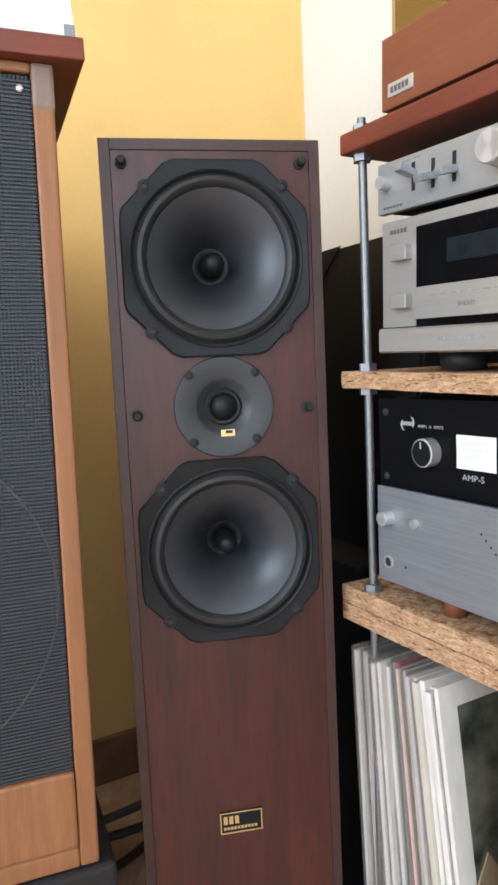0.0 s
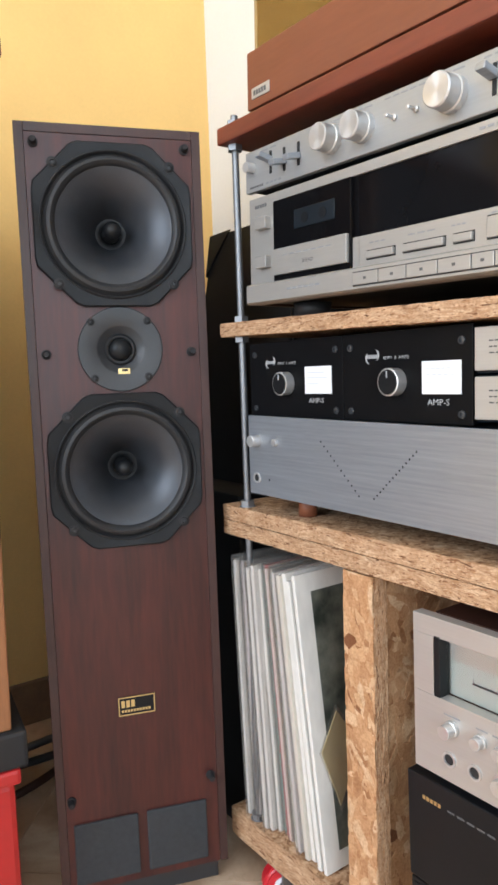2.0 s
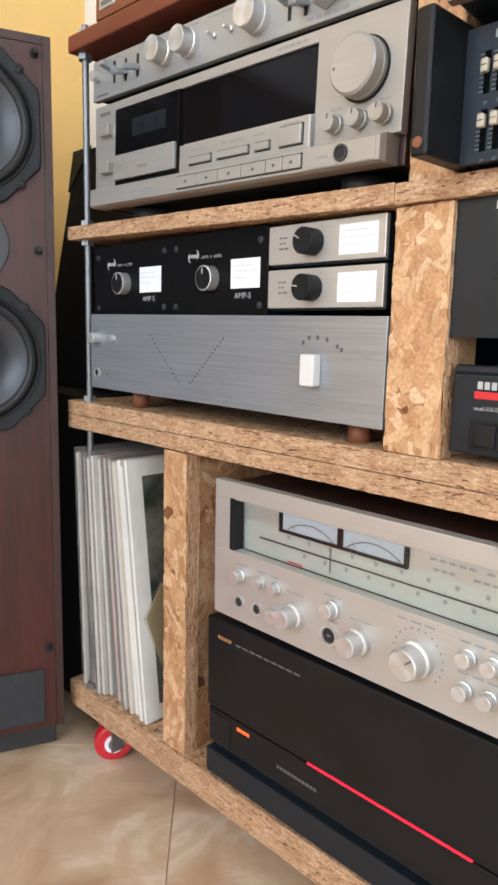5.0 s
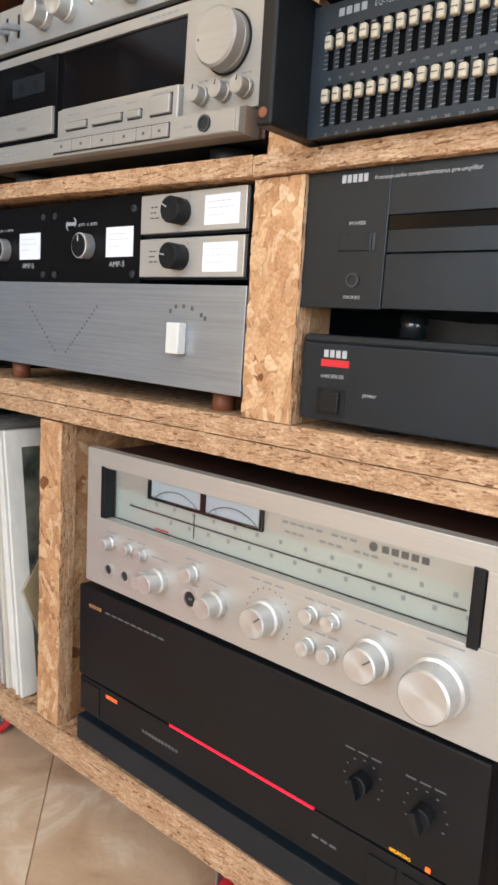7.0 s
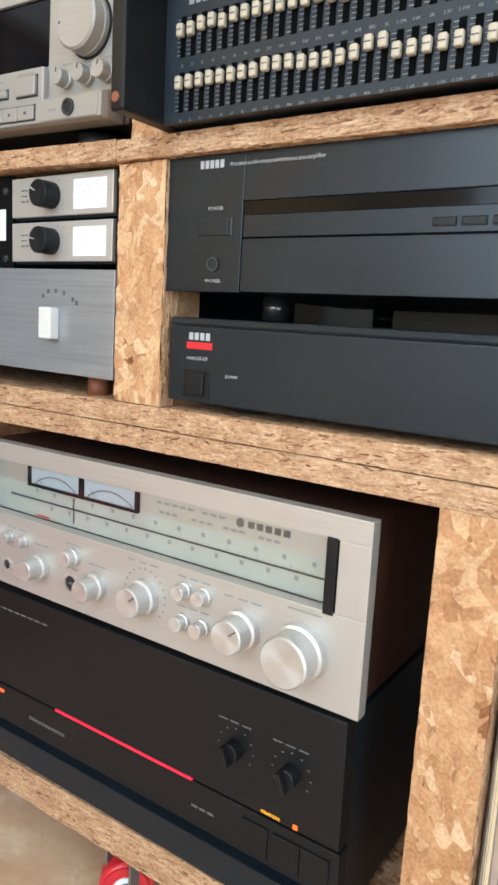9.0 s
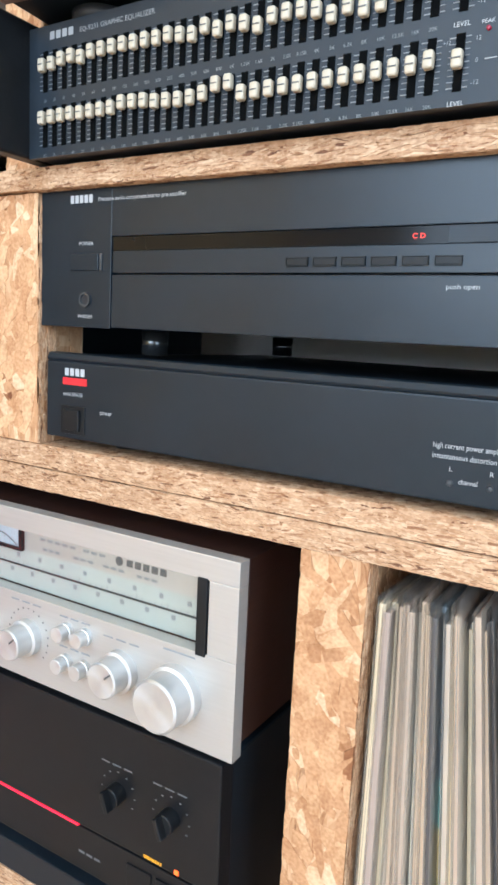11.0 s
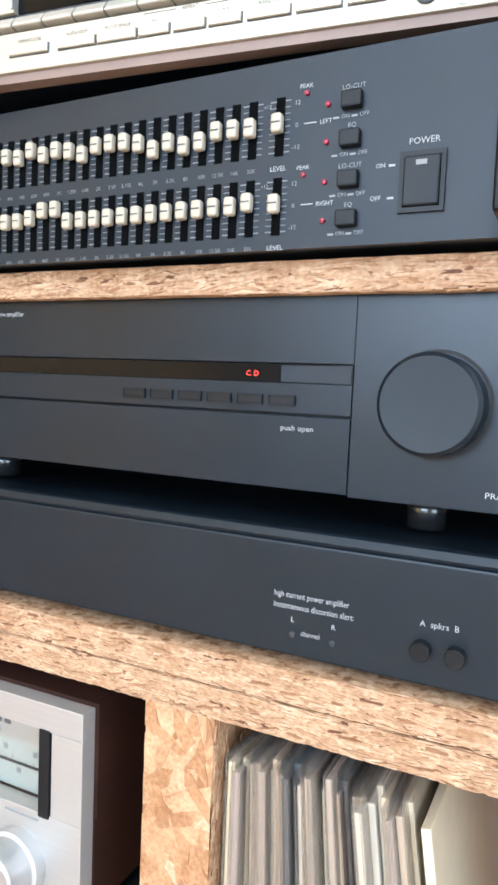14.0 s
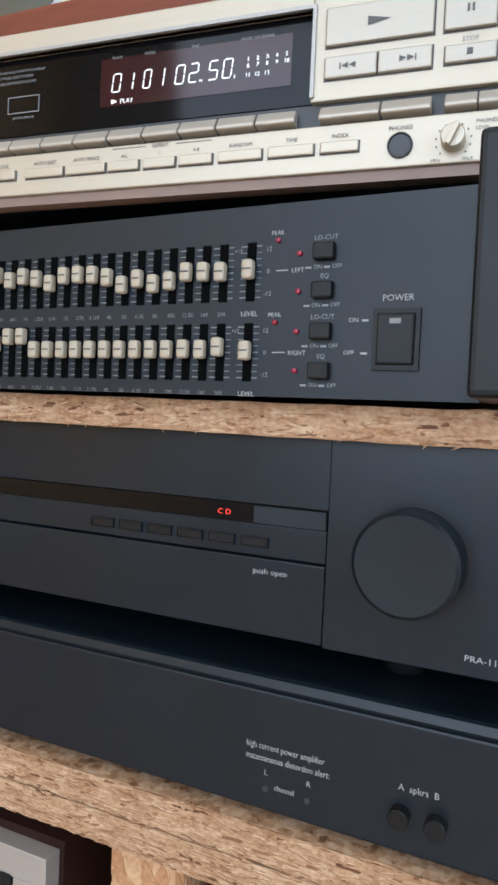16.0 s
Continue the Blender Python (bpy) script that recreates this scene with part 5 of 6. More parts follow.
# ---- receiver and power amplifier on the bottom shelf ----
def receiver():
    t = thing("stereo_receiver", -0.2145, 0.455, 0.2655, "silver stereo receiver with twin meters and a glass tuning dial", "receiver", ry=-0.4)
    W, H = 0.4235, 0.1345
    gx0, gx1, gz0, gz1 = 0.0210, 0.4010, 0.0680, 0.1180
    boxes("body", t, WALNUT, [(0.006, W - 0.006, 0.02, 0.30, 0.003, 0.060), (0.006, W - 0.006, 0.022, 0.30, 0.060, H - 0.004)], "walnut veneered casing")
    boxes("front_panel", t, SILVER, [(0, W, 0, 0.011, 0, gz0), (0, W, 0, 0.011, gz1, H), (0, gx0, 0, 0.011, gz0, gz1), (gx1, W, 0, 0.011, gz0, gz1)], "brushed silver front panel", 0.0006)
    dial = box("dial_panel", t, DIALGREEN, (gx0, gx1), (0.0135, 0.016), (gz0, gz1), 0, "pale dial panel")
    for x in (gx0 + 0.0045, gx1 - 0.0055):
        box("black_bar", t, BLACKPL, (x - 0.0035, x + (0.0025 if x < 0.2 else 0.0045)), (-0.0008, 0.012), (gz0 - 0.002 if x > 0.2 else gz0, gz1 + 0.001), 0.0008, "black upright bar")
    box("dial_glass", t, GLASS, (gx0 + 0.0072, gx1 - 0.0093), (0.0080, 0.0092), (gz0, gz1), 0, "clear dial glass")
    t.children[-1].visible_shadow = False
    for x0, x1 in ((0.0800, 0.1450), (0.1500, 0.2110)):
        m = boxes("meter", t, BLACKPL, [(x0 - 0.003, x0, 0.0100, 0.0135, 0.0965, 0.1175), (x1, x1 + 0.003, 0.0100, 0.0135, 0.0965, 0.1175), (x0, x1, 0.0100, 0.0135, 0.1150, 0.1175), (x0, x1, 0.0100, 0.0135, 0.0965, 0.0990)], "black framed meter")
        box("meter_face", m, METERFACE, (x0, x1), (0.0122, 0.0134), (0.0990, 0.1150), 0, "pale blue meter face")
        bm = bmesh.new()
        cx, cz, n = (x0 + x1) / 2, 0.066, 20
        pr = None
        for i in range(n + 1):
            a = radians(52 + 76 * i / n)
            q = [bm.verts.new((cx + r * math.cos(a), 0.0120, cz + r * math.sin(a) * 0.98)) for r in (0.0428, 0.0438)]
            if pr:
                bm.faces.new((pr[0], q[0], q[1], pr[1]))
            pr = q
        for k in range(9):
            a = radians(56 + 68 * k / 8)
            c, s = math.cos(a), math.sin(a)
            vs = [bm.verts.new((cx + r * c + d * s, 0.0119, cz + r * s * 0.98 - d * c)) for r, d in ((0.0405, -0.0002), (0.0405, 0.0002), (0.0438, 0.0002), (0.0438, -0.0002))]
            bm.faces.new(vs)
        part("meter_scale", bm, INKDARK, m)
        bm = bmesh.new()
        a = radians(118)
        c, s = math.cos(a), math.sin(a)
        bm.faces.new([bm.verts.new((cx + r * c + d * s, 0.0116, cz + r * s - d * c)) for r, d in ((0.036, -0.0002), (0.036, 0.0002), (0.047, 0.0002), (0.047, -0.0002))])
        part("needle", bm, MATTBLACK, m)
    box("scale_strip", dial, SCALEGREEN, (gx0 + 0.007, gx1 - 0.009), (0.0134, 0.0137), (gz0, 0.0975), 0, "pale green tuning scale")
    # tuning scale
    for z, x0, x1 in ((0.0905, 0.085, 0.375), (0.0775, 0.105, 0.385)):
        bm = bmesh.new()
        for i in range(13):
            x = x0 + (x1 - x0) * i / 12
            box_into(bm, x, x + 0.0032, 0.0130, 0.0134, z, z + 0.0035)
        part("scale_marks", bm, INKGREY, dial)
    # A reflection on the dial's ledge, painted as a small red bar.
    box("red_line", dial, REDPL, (0.086, 0.104), (0.0128, 0.0133), (0.0690, 0.0704), 0, "red reflection painted at the foot of the dial")
    box("pointer_rail", dial, GREYPL, (0.05, 0.385), (0.0120, 0.0134), (0.0836, 0.0846), 0, "dark pointer rail")
    bm = bmesh.new()
    for i in range(60):
        x = 0.05 + 0.0056 * i
        box_into(bm, x, x + 0.0005, 0.0130, 0.0134, 0.0845, 0.0845 + (0.0035 if i % 5 == 0 else 0.0018))
    part("scale_ticks", bm, INKGREY, dial)
    box("tuning_pointer", dial, INKDARK, (0.136, 0.1366), (0.0122, 0.0130), (0.072, 0.094), 0, "thin dark tuning pointer")
    lathe("maker_mark", t, INKDARK, 0.3135, 0.1090, [(0.0035, 0.0134), (0.0035, 0.0131), (0, 0.0131)], "", 20)
    bars(dial, INKDARK, 0.3205, 0.1065, 0.0134, 0.038, 0.0050, "maker_mark", 5)
    for x, z, w, g in ((0.232, 0.1085, 0.040, 5), (0.278, 0.1085, 0.024, 3), (0.235, 0.1010, 0.020, 3), (0.268, 0.1010, 0.022, 3), (0.298, 0.1010, 0.022, 3), (0.330, 0.1005, 0.02, 3)):
        bars(dial, INKGREY, x, z, 0.0134, w, 0.0020, gaps=g)
    # small controls: x, height, radius, length, pointer
    for x, z, r, l in ((0.0395, 0.0470, 0.0058, 0.012), (0.0665, 0.0475, 0.0050, 0.009), (0.0860, 0.0475, 0.0050, 0.009), (0.1515, 0.0480, 0.0068, 0.012), (0.2755, 0.0510, 0.0058, 0.011), (0.2945, 0.0515, 0.0058, 0.011), (0.2745, 0.0260, 0.0058, 0.011), (0.2935, 0.0265, 0.0058, 0.011)):
        knob("push_button", t, KNOB, x, z, 0, l, r, "round silver button", skirt=0.0009, n=28)
    for x, z in ((0.0365, 0.0195), (0.0610, 0.0195)):
        socket(t, "socket", KNOB, x, z, 0, 0.0064, "jack socket")
    socket(t, "din_socket", KNOB, 0.1485, 0.0235, 0, 0.0094, "round multi-pin socket")
    box("socket_pin", t, ZINC, (0.1465, 0.1505), (-0.0012, -0.0002), (0.0225, 0.0245), 0.0003)
    for x, z, r, l in ((0.0890, 0.0235, 0.0066, 0.012), (0.1090, 0.0295, 0.0090, 0.020), (0.1800, 0.0295, 0.0092, 0.020), (0.2340, 0.0350, 0.0122, 0.021), (0.3290, 0.0360, 0.0128, 0.021), (0.3780, 0.0350, 0.0180, 0.025)):
        knob("knob", t, KNOB, x, z, 0, l, r, "large turned tuning knob" if r > 0.017 else "turned silver knob", INKDARK if 0.01 < r < 0.017 else None, 50, 0.0022, 56)
    bm = bmesh.new()
    for i in range(17):
        a = radians(-130 + 260 * i / 16)
        x, z = 0.2340 + 0.0215 * math.sin(a), 0.0360 + 0.0215 * math.cos(a)
        box_into(bm, x - 0.0005, x + 0.0005, -0.0003, 0, z - 0.0005, z + 0.0005)
    part("volume_dots", bm, INKDARK, t)
    for x, z, w, g in ((0.031, 0.0560, 0.016, 1), (0.062, 0.0560, 0.03, 2), (0.098, 0.0480, 0.02, 1), (0.142, 0.0580, 0.018, 1), (0.170, 0.0460, 0.02, 1), (0.215, 0.0615, 0.036, 3), (0.268, 0.0605, 0.034, 3), (0.312, 0.0570, 0.036, 3), (0.366, 0.0625, 0.026, 1), (0.268, 0.0370, 0.034, 3), (0.138, 0.0360, 0.022, 2)):
        bars(t, INKGREY, x, z, 0, w, 0.0012, gaps=g)
    feet(t, (0.05, 0.37), (0.04, 0.26), 0.0058, 0.014)


def power_amplifier():
    t = thing("power_amplifier", -0.2190, 0.455, 0.0905, "black power amplifier with a glowing red line", "amplifier", ry=-1.0)
    W, H, split = 0.4250, 0.1680, 0.0700
    box("body", t, CHARC, (0.002, W - 0.002), (0.012, 0.31), (0.004, H - 0.003), 0.002, "black metal casing")
    f = box("upper_panel", t, BLACKMET, (0, W), (-0.002, 0.013), (split + 0.0028, H), 0.0015, "black upper panel")
    lo = box("lower_panel", t, BLACKMET, (0, W), (0.0, 0.013), (0.0335, split - 0.0006), 0.0010, "black lower panel")
    box("base_panel", t, CHARC, (0, W), (-0.004, 0.013), (0.0, 0.0265), 0.0012, "black base panel")
    box("groove", t, MATTBLACK, (0.001, W - 0.001), (0.006, 0.012), (0.0266, 0.0334))
    box("light_line", t, GLOWRED, (0.136, 0.2960), (-0.0012, 0.006), (split + 0.0001, split + 0.0019), 0, "glowing red line")
    box("power_light", lo, GLOWORANGE, (0.0430, 0.0600), (-0.0006, 0.0005), (0.0607, 0.0637), 0, "glowing orange lamp")
    words("POWER", lo, INKDARK, 0.0428, 0.0608, -0.0008, 0.0038, "LEFT", 1.3)
    box("power_button", lo, BLACKMET, (0.003, 0.033), (-0.0012, 0.0005), (0.0355, 0.0660), 0.001, "flush black button")
    for x in (0.3560, 0.3830, 0.4065):
        box("flush_button", lo, BLACKMET, (x - 0.0115, x + 0.0115), (-0.0014, 0.0005), (0.036, 0.0615), 0.001, "flush black button")
    words("SPEAKERS", t, GLOWYELLOW, 0.3615, 0.0745, -0.0024, 0.0038, "LEFT", 1.0)
    box("signal_light", t, GLOWORANGE, (0.3890, 0.3925), (-0.0027, -0.0018), (0.0742, 0.0775), 0, "glowing orange lamp")
    for x in (0.3370, 0.3850):
        knob("selector_knob", t, BLACKPL, x, 0.1150, -0.002, 0.010, 0.0075, "black selector knob", INKDIM, -30)
        bm = box_into(bmesh.new(), -0.0018, 0.0018, -0.018, -0.011, -0.0075, 0.0075, 0.0008)
        bm.transform(Matrix.Translation((x, 0, 0.1150)) @ Matrix.Rotation(radians(-20), 4, "Y"))
        part("knob_grip", bm, BLACKPL, t)
        bm = bmesh.new()
        for i in range(9):
            a = radians(-120 + 240 * i / 8)
            box_into(bm, x + 0.0155 * math.sin(a) - 0.0008, x + 0.0155 * math.sin(a) + 0.0008, -0.0024, -0.002, 0.1150 + 0.0155 * math.cos(a) - 0.0004, 0.1150 + 0.0155 * math.cos(a) + 0.0004)
        part("dial_marks", bm, INKDIM, t)
        bars(t, INKDIM, x - 0.016, 0.1345, -0.002, 0.032, 0.0011, gaps=3)
    bars(t, GOLD, 0.0165, 0.1484, -0.002, 0.020, 0.0034, "maker_mark", 5)
    bars(t, INKDIM, 0.0425, 0.1490, -0.002, 0.086, 0.0016, gaps=9)
    bars(lo, INKDARK, 0.098, 0.0475, 0.0, 0.050, 0.0032, gaps=11)
    bars(lo, INKDIM, 0.296, 0.0480, 0.0, 0.024, 0.0020, gaps=3)
    feet(t, (0.05, 0.375), (0.05, 0.26), 0.0115, 0.02)


receiver()
power_amplifier()


# ---- right bay: pre-amplifier, power amplifier, equaliser, disc player ----
def preamplifier():
    t = thing("preamplifier", 0.0225, 0.463, 0.5405, "black pre-amplifier with a large round volume knob", "amplifier", ry=0.1)
    W, H = 0.4340, 0.0925
    box("body", t, CHARC, (0.003, W - 0.003), (0.007, 0.29), (0.001, H - 0.001), 0.001, "black metal casing")
    zd, zs0, zs1, xs, xe = 0.0365, 0.0520, 0.0605, 0.0675, 0.3280
    boxes("front_panel", t, NAVYMET, [(0, xs - 0.0006, 0, 0.008, 0, H), (xe + 0.0006, W, 0, 0.008, 0, H), (xs - 0.0006, xe + 0.0006, 0, 0.008, zs1 + 0.0004, H)], "black anodised front panel", 0.0005)
    box("control_strip", t, NAVYMET, (xs, xe), (0.0008, 0.008), (zd + 0.0006, 0.0515), 0.0004, "black strip of keys")
    box("display_window", t, SMOKE, (xs, xe), (0.0010, 0.004), (0.0517, zs1), 0, "dark glossy display strip")
    # Grey patch stands for the room's reflection in the glossy strip.
    box("display_frame", t, SLATE, (0.2925, xe - 0.0005), (0.0004, 0.0011), (0.0520, zs1 - 0.0006), 0, "room reflection at the display's end, painted grey")
    box("flap_door", t, NAVYMET, (xs, xe), (0.0004, 0.008), (0.0008, zd - 0.0006), 0.0005, "black push-open flap")
    words("push open", t, INKWHITE, 0.2935, 0.0290, 0.0001, 0.0037, "LEFT", 1.1)
    words("C D", t, GLOWLED, 0.2735, 0.0545, 0.0006, 0.0036, "LEFT", 1.15)
    for i in range(6):
        x = 0.2935 - 0.0172 * i
        k = boxes("key", t, BLACKPL, [(x - 0.0070, x + 0.0070, -0.0006, 0.0008, 0.0408, 0.0413), (x - 0.0070, x + 0.0070, -0.0006, 0.0008, 0.0452, 0.0457), (x - 0.0070, x - 0.0065, -0.0006, 0.0008, 0.0413, 0.0452), (x + 0.0065, x + 0.0070, -0.0006, 0.0008, 0.0413, 0.0452), (x - 0.0063, x + 0.0063, -0.0004, 0.0008, 0.0415, 0.0450)], "oval black key")
    p = boxes("power_switch", t, NAVYMET, [(0.0300, 0.0560, -0.0010, 0.0003, 0.0385, 0.0500)], "black power key", 0.0006)
    box("switch_mark", p, GREYPL, (0.0570, 0.0592), (-0.0010, 0.0002), (0.0385, 0.0500), 0.0003)
    words("POWER", t, INKWHITE, 0.0440, 0.0555, -0.0003, 0.0035, "CENTER", 1.1)
    words("PHONES", t, INKWHITE, 0.0440, 0.0065, -0.0003, 0.0032, "CENTER", 1.1)
    socket(t, "headphone_socket", GREYPL, 0.0440, 0.0190, 0, 0.0050, "headphone socket")
    big = knob("volume_knob", t, CHARC, 0.3665, 0.0447, 0, 0.0180, 0.0217, "large round black volume knob", None, 0, 0.0, 72)
    lathe("knob_well", t, MATTBLACK, 0.3665, 0.0445, [(0.0240, -0.0003), (0.0224, -0.0003), (0.0224, 0.0)], "", 64)
    words("PRA-1100", t, INKWHITE, 0.3890, 0.0062, -0.0003, 0.0037, "LEFT", 1.15)
    bars(t, INKWHITE, 0.0290, 0.0835, -0.0001, 0.0215, 0.0052, "maker_mark", 5)
    words("Precision audio component/stereo pre-amplifier", t, INKWHITE, 0.0545, 0.0840, -0.0003, 0.0039, "LEFT", 0.97)
    for x in (0.069, 0.356):
        for y in (0.046, 0.24):
            lathe_foot = bmesh.new()
            bmesh.ops.create_cone(lathe_foot, cap_ends=True, segments=30, radius1=0.0095, radius2=0.0100, depth=0.0175, matrix=Matrix.Translation((x, y, -0.0088)))
            for f in lathe_foot.faces:
                f.smooth = len(f.verts) == 4
            part("foot", lathe_foot, GLOSSFOOT, t, "round glossy dark foot")


def lower_amplifier():
    t = thing("stereo_power_amplifier", 0.0290, 0.463, 0.4605, "black power amplifier with a red maker's stripe", "amplifier", ry=0.1)
    W, H = 0.4300, 0.0615
    box("body", t, CHARC, (0.002, W - 0.002), (0.008, 0.30), (0.001, H - 0.0015), 0.001, "black metal casing")
    box("front_panel", t, CHARC, (0, W), (0, 0.0095), (0, H - 0.0062), 0.0012, "charcoal front panel")
    bm = bmesh.new()
    prof = [(0.0012, H - 0.0060), (0.0003, H - 0.0042), (0.0018, H - 0.0008), (0.004, H), (0.0096, H), (0.0096, H - 0.0060)]
    a = [bm.verts.new((0, y, z)) for y, z in prof]
    b = [bm.verts.new((W, y, z)) for y, z in prof]
    bm.faces.new(a)
    bm.faces.new(list(reversed(b)))
    for k in range(6):
        bm.faces.new((a[k], b[k], b[(k + 1) % 6], a[(k + 1) % 6]))
    bmesh.ops.recalc_face_normals(bm, faces=bm.faces)
    part("top_trim", bm, CHARC, t, "rounded top trim")
    bars(t, INKWHITE, 0.0185, 0.0455, 0, 0.0205, 0.0052, "maker_mark", 4)
    box("red_stripe", t, REDPL, (0.0165, 0.0400), (-0.0003, 0.0002), (0.0390, 0.0440), 0, "red stripe")
    words("model GFA-535", t, INKWHITE, 0.0170, 0.0310, -0.0003, 0.0040, "LEFT", 0.75)
    words("power", t, INKWHITE, 0.0530, 0.0205, -0.0003, 0.0044, "LEFT", 0.95)
    sw = boxes("rocker_switch", t, BLACKPL, [(0.0150, 0.0390, -0.0008, 0.0005, 0.0035, 0.0240)], "black rocker switch", 0.0006)
    box("rocker", sw, BLACKPL, (0.0190, 0.0350), (-0.0030, -0.0004), (0.0060, 0.0215), 0.0012)
    words("high current power amplifier", t, INKWHITE, 0.2880, 0.0285, -0.0003, 0.0042, "LEFT", 0.78)
    words("instantaneous distortion alert:", t, INKWHITE, 0.2880, 0.0230, -0.0003, 0.0042, "LEFT", 0.80)
    words("L", t, INKWHITE, 0.2975, 0.0168, -0.0003, 0.0036)
    words("R", t, INKWHITE, 0.3180, 0.0168, -0.0003, 0.0036)
    words("channel", t, INKWHITE, 0.3028, 0.0108, -0.0003, 0.0038, "LEFT", 0.85)
    words("A  spkrs  B", t, INKWHITE, 0.3590, 0.0268, -0.0003, 0.0040, "LEFT", 0.95)
    for x in (0.2985, 0.3190):
        lathe("alert_light", t, GREYPL, x, 0.0105, [(0.0018, 0), (0.0014, -0.001), (0, -0.0014)], "", 12)
    for x in (0.3605, 0.3755):
        knob("speaker_button", t, BLACKPL, x, 0.0165, 0, 0.0060, 0.0044, "round black button", n=24)
    feet(t, (0.05, 0.38), (0.04, 0.26), 0.0072, 0.015)


FREQ = "20 25 31 40 50 63 80 100 125 160 200 250 315 400 500 630 800 1K 1.25K 1.6K 2K 2.5K 3.15K 4K 5K 6.3K 8K 10K 12.5K 16K 20K".split()
TOP = [3, 3, 4.5, 5, 3, 5, 5, 5, 5, 4.5, 4.5, 4, 4.5, 3, 1.7, 4.5, 1.5, 3, 1.6, -1, 2.3, 2.5, 2, 0.4, -3.4, -1, -3.6, -2.7, 0.8, 0.5, 0]
LOW = [5, 5, 5, 5, 4.5, 4.5, 4.5, 4.5, 6.5, 6, 5.5, 4, 3.5, 3, 3, 4, 7.5, 7.5, 1, 1, 1, 1, 1, 1, 1, 1, 1, 1, 1.2, 1, 2]


def equaliser():
    t = thing("graphic_equaliser", 0.0225, 0.441, 0.6495, "black graphic equaliser with two rows of cream sliders", "equaliser")
    W, H = 0.4045, 0.0802
    pz = -0.6495
    box("body", t, CHARC, (0.0125, W - 0.0125), (0.004, 0.24), (0.001, H - 0.001), 0.001, "black metal casing")
    f = box("front_panel", t, SLATE, (0.0125, W - 0.0125), (0, 0.004), (0, H), 0, "black front panel")
    for x in (0.0, W - 0.0122):
        ch = box("side_cheek", t, BLACKPL, (x, x + 0.0122), (-0.038, 0.09), (0.0002, 0.0855), 0.0025, "black side cheek", 3)
    x0, dx = 0.0502 - 0.0225, 0.00852
    rows = ((0.7020 + pz, TOP), (0.6680 + pz, LOW))
    knob_bm = box_into(bmesh.new(), -0.0025, 0.0025, -0.0046, 0, -0.0041, 0.0041, 0.0016, 3)
    kme = bpy.data.meshes.new("slider_knob")
    knob_bm.to_mesh(kme)
    knob_bm.free()
    kme.materials.append(CREAM)
    lme = bpy.data.meshes.new("slider_line")
    b = box_into(bmesh.new(), -0.0021, 0.0021, -0.0049, -0.0045, -0.0003, 0.0003)
    b.to_mesh(lme)
    b.free()
    lme.materials.append(INKDARK)
    sme = bpy.data.meshes.new("slider_slot")
    b = box_into(bmesh.new(), -0.0021, 0.0021, -0.0003, 0.0, -0.0124, 0.0124)
    b.to_mesh(sme)
    b.free()
    sme.materials.append(VOID)
    for zc, vals in rows:
        ticks = bmesh.new()
        for i in range(32):
            x = x0 + dx * i if i < 31 else 0.3190 - 0.0225
            so = new("slider_slot", sme)
            so.parent, so.location = t, (x, 0, zc)
            for k in range(-4, 5):
                z, th = zc + k * 0.0027, 0.00024 if k in (-4, 0, 4) else 0.00016
                box_into(ticks, x - 0.0050, x - 0.0019, -0.0003, 0, z - th, z + th)
                if i > 29:
                    box_into(ticks, x + 0.0024, x + 0.0048, -0.0003, 0, z - th, z + th)
            v = vals[i] * 0.001 if i < 31 else 0.0005
            o = new("slider_knob", kme)
            o.parent, o.location = t, (x, -0.0008, zc + v)
            o2 = new("slider_line", lme)
            o2.parent, o2.location = o, (0, 0, 0)
        tagged(part("tick_print", ticks, INKMID, t), kind="stuff")
        for i, s in enumerate(FREQ):
            words(s, t, INKMID, x0 + dx * i, zc - 0.0185, -0.0003, 0.0026, "CENTER")
        xl = 0.3190 - 0.0225
        words("LEVEL", t, INKWHITE, xl, zc - 0.0187, -0.0003, 0.0030, "CENTER")
        for s, z in (("12", 0.0083), ("0", -0.001), ("-12", -0.0103)):
            words(s, t, INKGREY, xl + 0.0080, zc + z, -0.0003, 0.0028, "CENTER")
        words("+12", t, INKGREY, xl - 0.0062, zc + 0.0083, -0.0003, 0.0024, "CENTER")
        words("PEAK", t, INKWHITE, xl + 0.0118, zc + 0.0148, -0.0003, 0.0026, "CENTER")
        lathe("peak_light", t, REDLED, xl + 0.0122, zc + 0.0125, [(0.0011, 0), (0.0010, -0.0012), (0, -0.0017)], "small red led", 12)
        words("LEFT" if vals is TOP else "RIGHT", t, INKWHITE, xl + 0.0185, zc - 0.0011, -0.0003, 0.0027)
        bars(t, INKWHITE, xl + 0.0115, zc - 0.0002, 0, 0.0055, 0.0004)
    for z, s in ((0.7085, "LO-CUT"), (0.6930, "EQ"), (0.6765, "LO-CUT"), (0.6605, "EQ")):
        zl = z + pz
        box("square_button", t, BLACKPL, (0.3250, 0.3338), (-0.0040, 0.0005), (zl - 0.0034, zl + 0.0034), 0.0008, "square black push button")
        lathe("indicator_light", t, REDLED, 0.3185, zl, [(0.0012, 0), (0.0011, -0.0013), (0, -0.0018)], "small red led", 12)
        words(s, t, INKGREY, 0.3295, zl + 0.0050, -0.0003, 0.0028, "CENTER")
        words("ON", t, INKGREY, 0.3245, zl - 0.0066, -0.0003, 0.0024)
        words("OFF", t, INKGREY, 0.3325, zl - 0.0066, -0.0003, 0.0024)
        bars(t, INKGREY, 0.3210, zl - 0.0064, 0, 0.0026, 0.0008)
        bars(t, INKGREY, 0.3290, zl - 0.0064, 0, 0.0026, 0.0008)
